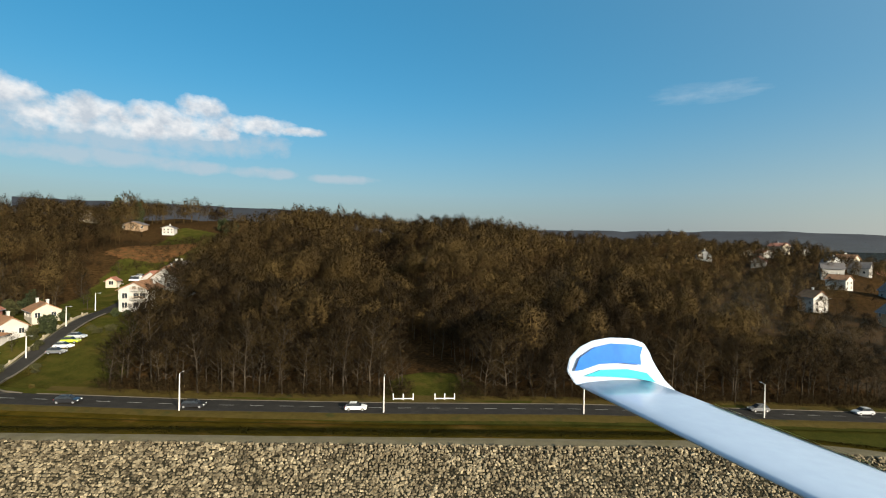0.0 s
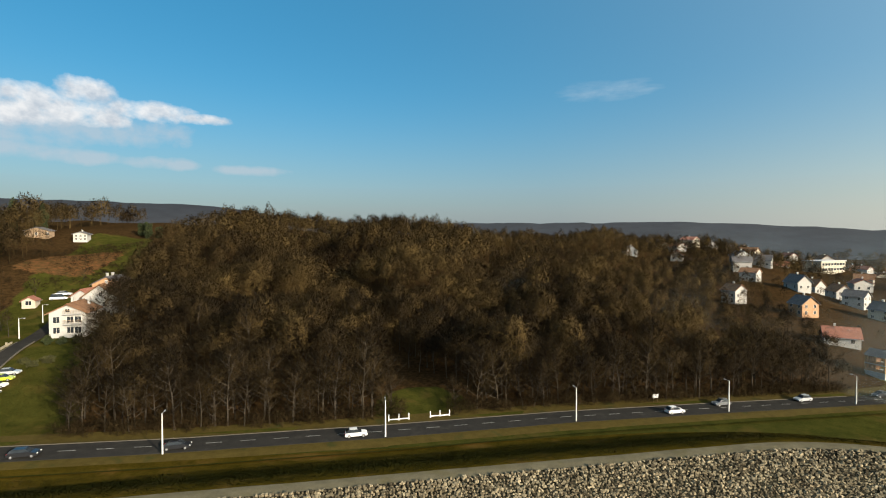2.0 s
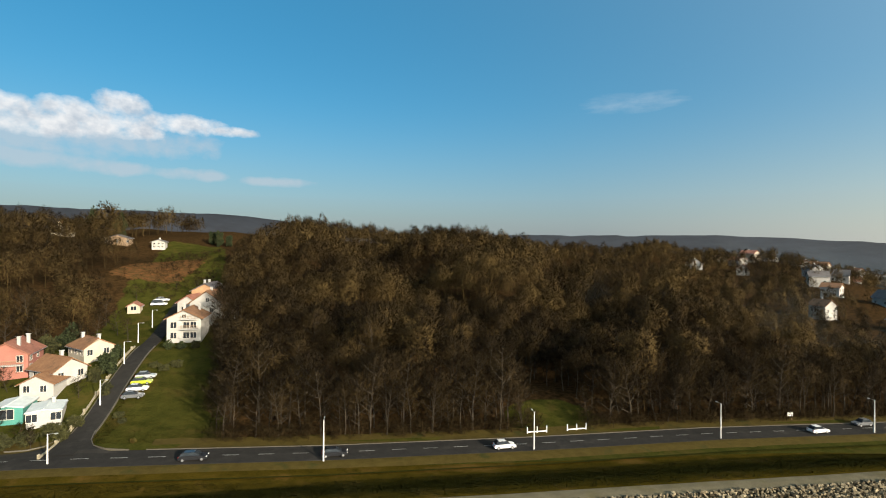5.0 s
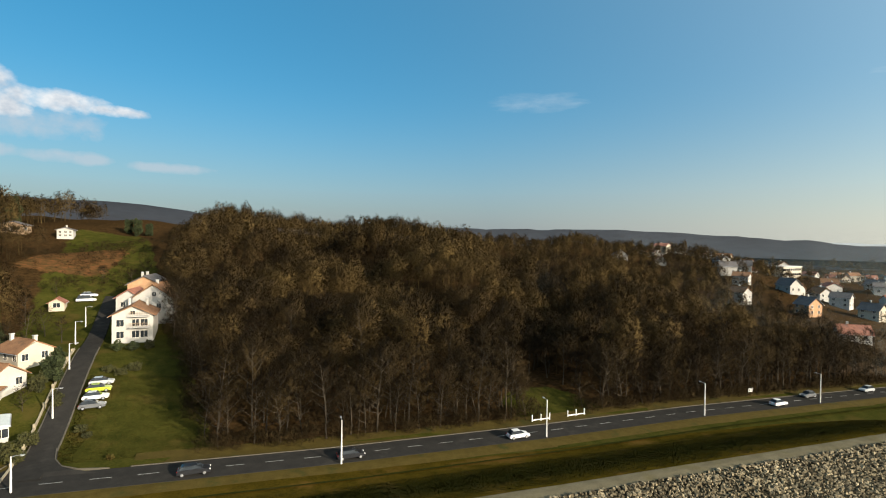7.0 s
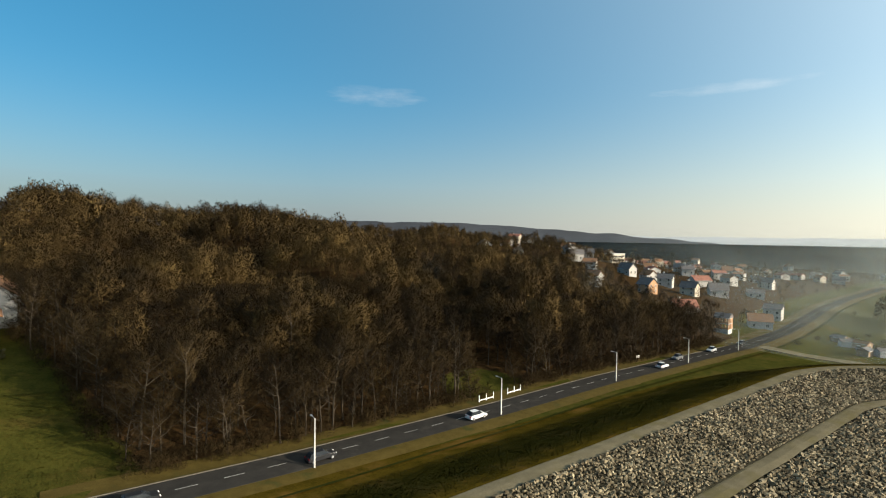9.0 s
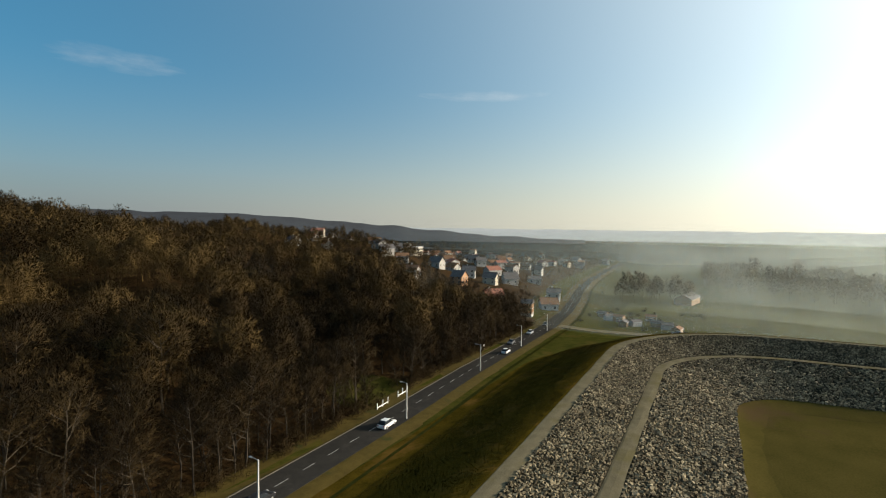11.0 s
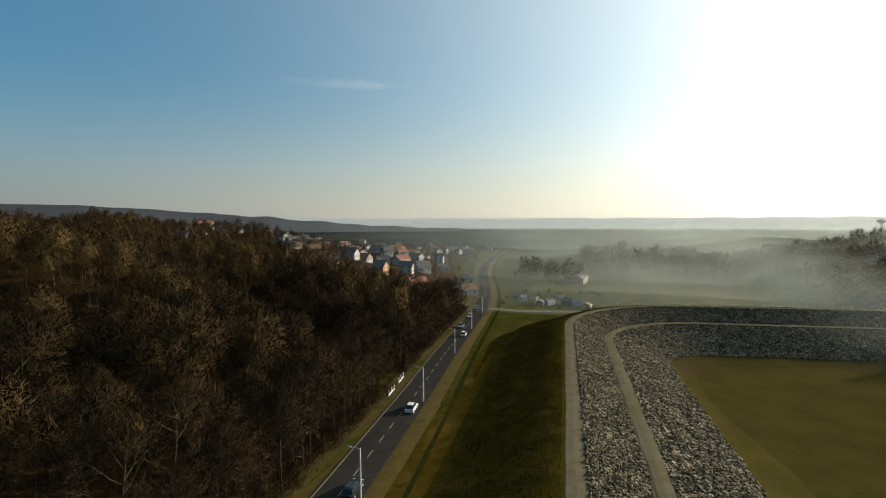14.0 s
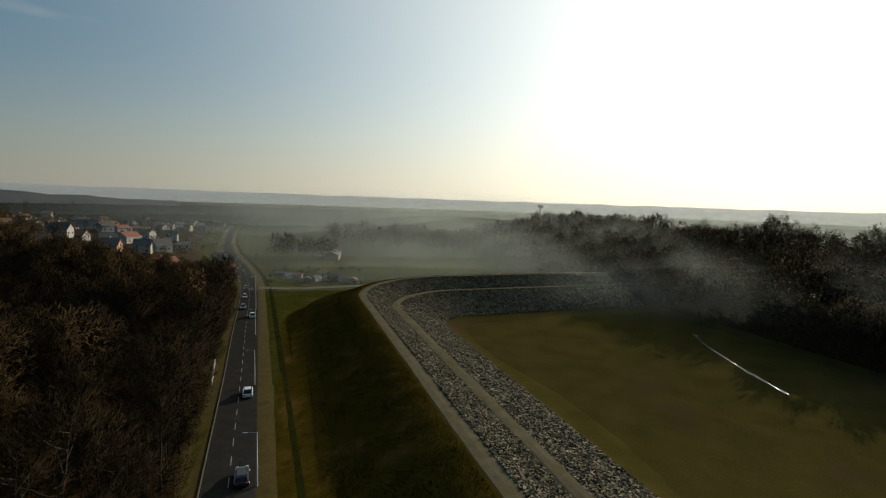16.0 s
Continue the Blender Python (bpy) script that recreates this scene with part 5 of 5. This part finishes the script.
FIELD = surface("field_grass", (0.035, 0.037, 0.009), (0.066, 0.062, 0.016), 0.95, 0.05, 2.0, 0.4, accent=(0.05, 0.042, 0.018), spec=0.0)
for label, x0, x1, y0, y1 in (("pale yellow-green field strip", 186, 246, 22, 52), ("green pasture strip beyond the road", 172, 250, -30, 16), ("mown meadow strip behind the sheds", 190, 240, 58, 88)):
    fx, fy = np.meshgrid(np.linspace(x0, x1, 14), np.linspace(y0, y1, 12))
    strip("field", label, "field", np.stack([fx + 0.2 * fy, fy, land(fx + 0.2 * fy, fy) + 0.1], -1), FIELD, True)

# ---- grass tufts on the bank, the verge and the meadow by the lane ----
def tufts(name, label, n, place, tall, seed):
    r = np.random.default_rng(seed)
    x, y, z, face = place(r, n)
    a, h = r.uniform(0, 6.3, len(x)), r.uniform(0.5, 1.0, len(x)) * tall
    w, lean = h * r.uniform(0.3, 0.6, len(x)), r.normal(0, 0.12, (len(x), 2))
    p = np.stack([x, y, z - 0.04], -1)
    side = np.stack([np.cos(a) * w, np.sin(a) * w, np.zeros(len(x))], -1)
    v = np.stack([p - side, p + side, p + np.column_stack([lean, h])], 1).reshape(-1, 3)
    return tagged(new(name, mesh_of(name, v, np.arange(len(x) * 3).reshape(-1, 3), GRASS_BLADE, True, np.repeat(face + r.normal(0, 0.12, face.shape), 3, 0))), label, "grass", kind="stuff")


def on_bank(r, n):
    s, d = r.uniform(-130, 150, n), r.uniform(1.7, 19.0, n)
    at = np.array([crest_at(float(v)) for v in s])
    px, py = at[:, 0] + at[:, 2] * d, at[:, 1] + at[:, 3] * d
    z = np.interp(d, [1.3, 2.2, 4, 6, 10, 14, 16.8, 19.2], [5.28, 5.22, 4.95, 4.3, 2.75, 1.2, 0.3, -0.2])
    return px, py, np.maximum(z, land(px, py) + 0.15), np.column_stack([at[:, 2:4] * 0.36, np.ones(n)])


def on_meadow(r, n):
    y = r.uniform(99, 128, n)
    x = side_road_x(y) + 2.4 + r.uniform(0, 1, n) * (-66 - 0.28 * (y - 103) - side_road_x(y) - 2.4)
    return x, y, land(x, y), np.tile([0.0, -0.1, 1.0], (n, 1))


tufts("bank_grass", "short yellowish winter grass on the bank", 110000, on_bank, 0.21, 401)
tufts("meadow_grass", "rough winter grass of the meadow by the lane", 24000, on_meadow, 0.17, 402)

# ---- far hills and the water tower ----
def ridge_line(name, label, az0, az1, dist, top, seed, material):
    rows = []
    for a in np.linspace(az0, az1, 120):
        x, y = math.sin(radians(a)), math.cos(radians(a))
        h = top(a) + 6 * noise.noise((a * 0.35, seed, 0)) + 2.5 * noise.noise((a * 1.7, seed, 3))
        rows.append([(x * (dist - 500), y * (dist - 500), -12), (x * (dist - 200), y * (dist - 200), -8 + h * 0.6), (x * dist, y * dist, h), (x * (dist + 300), y * (dist + 300), -12)])
    return strip(name, label, "backdrop", rows, material, True)


# distance haze is put into the ridge's blue-grey base colour
HAZE_TINT_RIDGE = surface("haze_tint_ridge", (0.0144, 0.0156, 0.0189), (0.0259, 0.0281, 0.0342), 1.0, 0.006, 0.03, 0.0)
# pale base and faint glow imitate the haze over the horizon hills
HAZE_GLOW_HILL = surface("haze_glow_hill", (0.1, 0.105, 0.105), (0.13, 0.135, 0.135), 1.0, 0.004, 0.02, 0.0)
HAZE_GLOW_HILL.node_tree.nodes["Principled BSDF"].inputs["Emission Color"].default_value = (0.42, 0.44, 0.42, 1)
HAZE_GLOW_HILL.node_tree.nodes["Principled BSDF"].inputs["Emission Strength"].default_value = 0.42
ridge_line("backdrop_ridge", "wooded ridge far off, painted the blue-grey of haze", -40, 75, 1500, lambda a: 78 + 46 * (1 - float(step01(a, -18, 0))) - 62 * float(step01(a, 32, 76)), 1, HAZE_TINT_RIDGE)
ridge_line("backdrop_hills", "pale hills on the horizon with haze put in as glow", 55, 150, 3600, lambda a: 62, 2, HAZE_GLOW_HILL)
wtw = thing("water_tower", "distant mushroom-shaped water tower", "water tower", (1340, -690, -8))
part("shaft", tube([(0, 0, -3), (0, 0, 40)], [4.0, 3.0], 12), CONCRETE, wtw)
part("tank", tube([(0, 0, 38), (0, 0, 42), (0, 0, 47), (0, 0, 50)], [3.2, 9.5, 9.5, 3.0], 16), CONCRETE, wtw)


# ---- a stream in the basin, and sheets standing in for valley mist and haze ----
WATER = surface("stream_water", (0.03, 0.032, 0.028), (0.05, 0.052, 0.045), 0.14, 0.8, 6.0, 0.7, spec=0.8)


def stream(name, label, pts, width):
    rows = []
    for k in range(40):
        u = k / 39 * (len(pts) - 1)
        i = min(int(u), len(pts) - 2)
        x, y = (pts[i][j] + (pts[i + 1][j] - pts[i][j]) * (u - i) for j in (0, 1))
        w = width * (0.6 + 0.6 * noise.noise((x * 0.3, y * 0.3, 0)))
        z = float(land(x, y)) + 0.2
        rows.append([(x - w * 0.4, y - w, z), (x + w * 0.4, y + w, z)])
    return strip(name, label, "water", rows, WATER)


stream("water", "narrow glinting stream across the basin floor", [(27, -47), (15, -40), (4, -35.3), (-9, -29.8), (-25, -24.5)], 0.7)
stream("water", "short glinting pool below the far stones", [(75, -43), (72.5, -49), (70, -55)], 0.6)

MIST_SHEET = bpy.data.materials.new("mist")
MIST_SHEET.use_nodes = True
mt = MIST_SHEET.node_tree
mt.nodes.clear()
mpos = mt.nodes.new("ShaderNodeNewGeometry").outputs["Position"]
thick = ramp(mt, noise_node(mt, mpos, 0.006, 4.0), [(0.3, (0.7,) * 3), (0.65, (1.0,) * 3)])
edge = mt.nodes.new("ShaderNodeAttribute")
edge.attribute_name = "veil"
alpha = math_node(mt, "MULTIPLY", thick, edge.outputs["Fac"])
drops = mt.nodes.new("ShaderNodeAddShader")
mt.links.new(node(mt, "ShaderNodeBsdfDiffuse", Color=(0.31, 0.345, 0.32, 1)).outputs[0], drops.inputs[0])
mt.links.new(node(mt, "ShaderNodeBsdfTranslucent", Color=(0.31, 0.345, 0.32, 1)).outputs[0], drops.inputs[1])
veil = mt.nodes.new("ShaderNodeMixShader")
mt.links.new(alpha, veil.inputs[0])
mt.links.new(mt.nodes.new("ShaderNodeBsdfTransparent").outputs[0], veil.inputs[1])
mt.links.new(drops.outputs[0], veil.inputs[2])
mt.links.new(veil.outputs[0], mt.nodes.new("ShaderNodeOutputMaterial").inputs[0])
# translucent arcs stand in for mist and distance haze, the inner two for glare
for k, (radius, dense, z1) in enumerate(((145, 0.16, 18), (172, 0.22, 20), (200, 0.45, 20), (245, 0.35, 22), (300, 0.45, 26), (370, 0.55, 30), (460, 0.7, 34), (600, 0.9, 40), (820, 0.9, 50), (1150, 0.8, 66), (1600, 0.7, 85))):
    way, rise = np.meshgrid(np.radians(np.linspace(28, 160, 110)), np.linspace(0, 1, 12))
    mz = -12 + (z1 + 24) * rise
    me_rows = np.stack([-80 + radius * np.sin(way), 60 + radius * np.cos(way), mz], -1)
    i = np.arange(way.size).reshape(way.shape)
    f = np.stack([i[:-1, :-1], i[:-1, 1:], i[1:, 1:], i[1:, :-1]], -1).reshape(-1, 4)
    o = new("mist", mesh_of("mist", me_rows.reshape(-1, 3), f, MIST_SHEET, True))
    tagged(o, "curved translucent sheet standing in for valley mist and haze", "mist", kind="stuff")
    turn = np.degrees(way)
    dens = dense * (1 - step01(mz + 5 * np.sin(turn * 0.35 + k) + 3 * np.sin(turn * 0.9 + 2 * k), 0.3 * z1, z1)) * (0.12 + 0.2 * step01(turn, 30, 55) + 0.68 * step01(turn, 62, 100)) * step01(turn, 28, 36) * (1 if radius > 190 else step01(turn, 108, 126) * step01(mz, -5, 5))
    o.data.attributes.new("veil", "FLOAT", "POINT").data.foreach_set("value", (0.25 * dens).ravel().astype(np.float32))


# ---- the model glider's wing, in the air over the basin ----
GELCOAT = surface("white_gelcoat", (0.3472, 0.4200, 0.5280), (0.3844, 0.4620, 0.5680), 0.25, 3.0, 30.0, 0.0)
BLUE_FILM = surface("blue_film", (0.012, 0.1, 0.42), (0.02, 0.14, 0.5), 0.3, 3.0, 30.0, 0.0)
TEAL_FILM = surface("teal_film", (0.02, 0.33, 0.42), (0.03, 0.4, 0.5), 0.3, 3.0, 30.0, 0.0)
GREEN_FILM = surface("green_film", (0.22, 0.42, 0.04), (0.28, 0.5, 0.06), 0.3, 3.0, 30.0, 0.0)
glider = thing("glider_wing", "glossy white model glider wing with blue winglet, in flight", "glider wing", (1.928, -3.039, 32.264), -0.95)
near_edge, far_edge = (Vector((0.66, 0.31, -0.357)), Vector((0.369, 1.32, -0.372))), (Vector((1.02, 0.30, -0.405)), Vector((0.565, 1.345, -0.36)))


def wing_section(a, b, thick, side):
    """A closed aerofoil outline from edge a to edge b, swelling towards side."""
    pts = []
    for k in range(16):
        t = k / 16 * 2 * math.pi
        c = 0.5 - 0.5 * math.cos(t)
        h = thick * math.sin(t) * (1.25 - 0.75 * c)
        pts.append(a.lerp(b, c) + side * h)
    return pts


def loft(sections):
    bm = bmesh.new()
    rings = [[bm.verts.new(q) for q in s] for s in sections]
    for a, b in zip(rings, rings[1:]):
        for k in range(len(a)):
            j = (k + 1) % len(a)
            bm.faces.new((a[k], a[j], b[j], b[k]))
    bm.faces.new(rings[0][::-1])
    bm.faces.new(rings[-1])
    for f in bm.faces:
        f.smooth = True
    return bm


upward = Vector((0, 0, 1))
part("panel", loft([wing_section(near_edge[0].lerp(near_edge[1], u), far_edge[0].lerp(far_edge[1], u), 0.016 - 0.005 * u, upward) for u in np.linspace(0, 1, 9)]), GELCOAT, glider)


def slab(outline, y, thick, lean=0.0, bevel=0.0):
    """A thin upright plate of the (x, z) outline, tilted back by lean metres per metre of height."""
    bm = extrude_profile(outline, y - thick / 2, y + thick / 2)
    base = min(z for _, z in outline)
    for v in bm.verts:
        v.co.y += lean * (v.co.z - base)
    if bevel:
        bmesh.ops.bevel(bm, geom=bm.edges[:], offset=bevel, segments=2, affect="EDGES")
    return bm


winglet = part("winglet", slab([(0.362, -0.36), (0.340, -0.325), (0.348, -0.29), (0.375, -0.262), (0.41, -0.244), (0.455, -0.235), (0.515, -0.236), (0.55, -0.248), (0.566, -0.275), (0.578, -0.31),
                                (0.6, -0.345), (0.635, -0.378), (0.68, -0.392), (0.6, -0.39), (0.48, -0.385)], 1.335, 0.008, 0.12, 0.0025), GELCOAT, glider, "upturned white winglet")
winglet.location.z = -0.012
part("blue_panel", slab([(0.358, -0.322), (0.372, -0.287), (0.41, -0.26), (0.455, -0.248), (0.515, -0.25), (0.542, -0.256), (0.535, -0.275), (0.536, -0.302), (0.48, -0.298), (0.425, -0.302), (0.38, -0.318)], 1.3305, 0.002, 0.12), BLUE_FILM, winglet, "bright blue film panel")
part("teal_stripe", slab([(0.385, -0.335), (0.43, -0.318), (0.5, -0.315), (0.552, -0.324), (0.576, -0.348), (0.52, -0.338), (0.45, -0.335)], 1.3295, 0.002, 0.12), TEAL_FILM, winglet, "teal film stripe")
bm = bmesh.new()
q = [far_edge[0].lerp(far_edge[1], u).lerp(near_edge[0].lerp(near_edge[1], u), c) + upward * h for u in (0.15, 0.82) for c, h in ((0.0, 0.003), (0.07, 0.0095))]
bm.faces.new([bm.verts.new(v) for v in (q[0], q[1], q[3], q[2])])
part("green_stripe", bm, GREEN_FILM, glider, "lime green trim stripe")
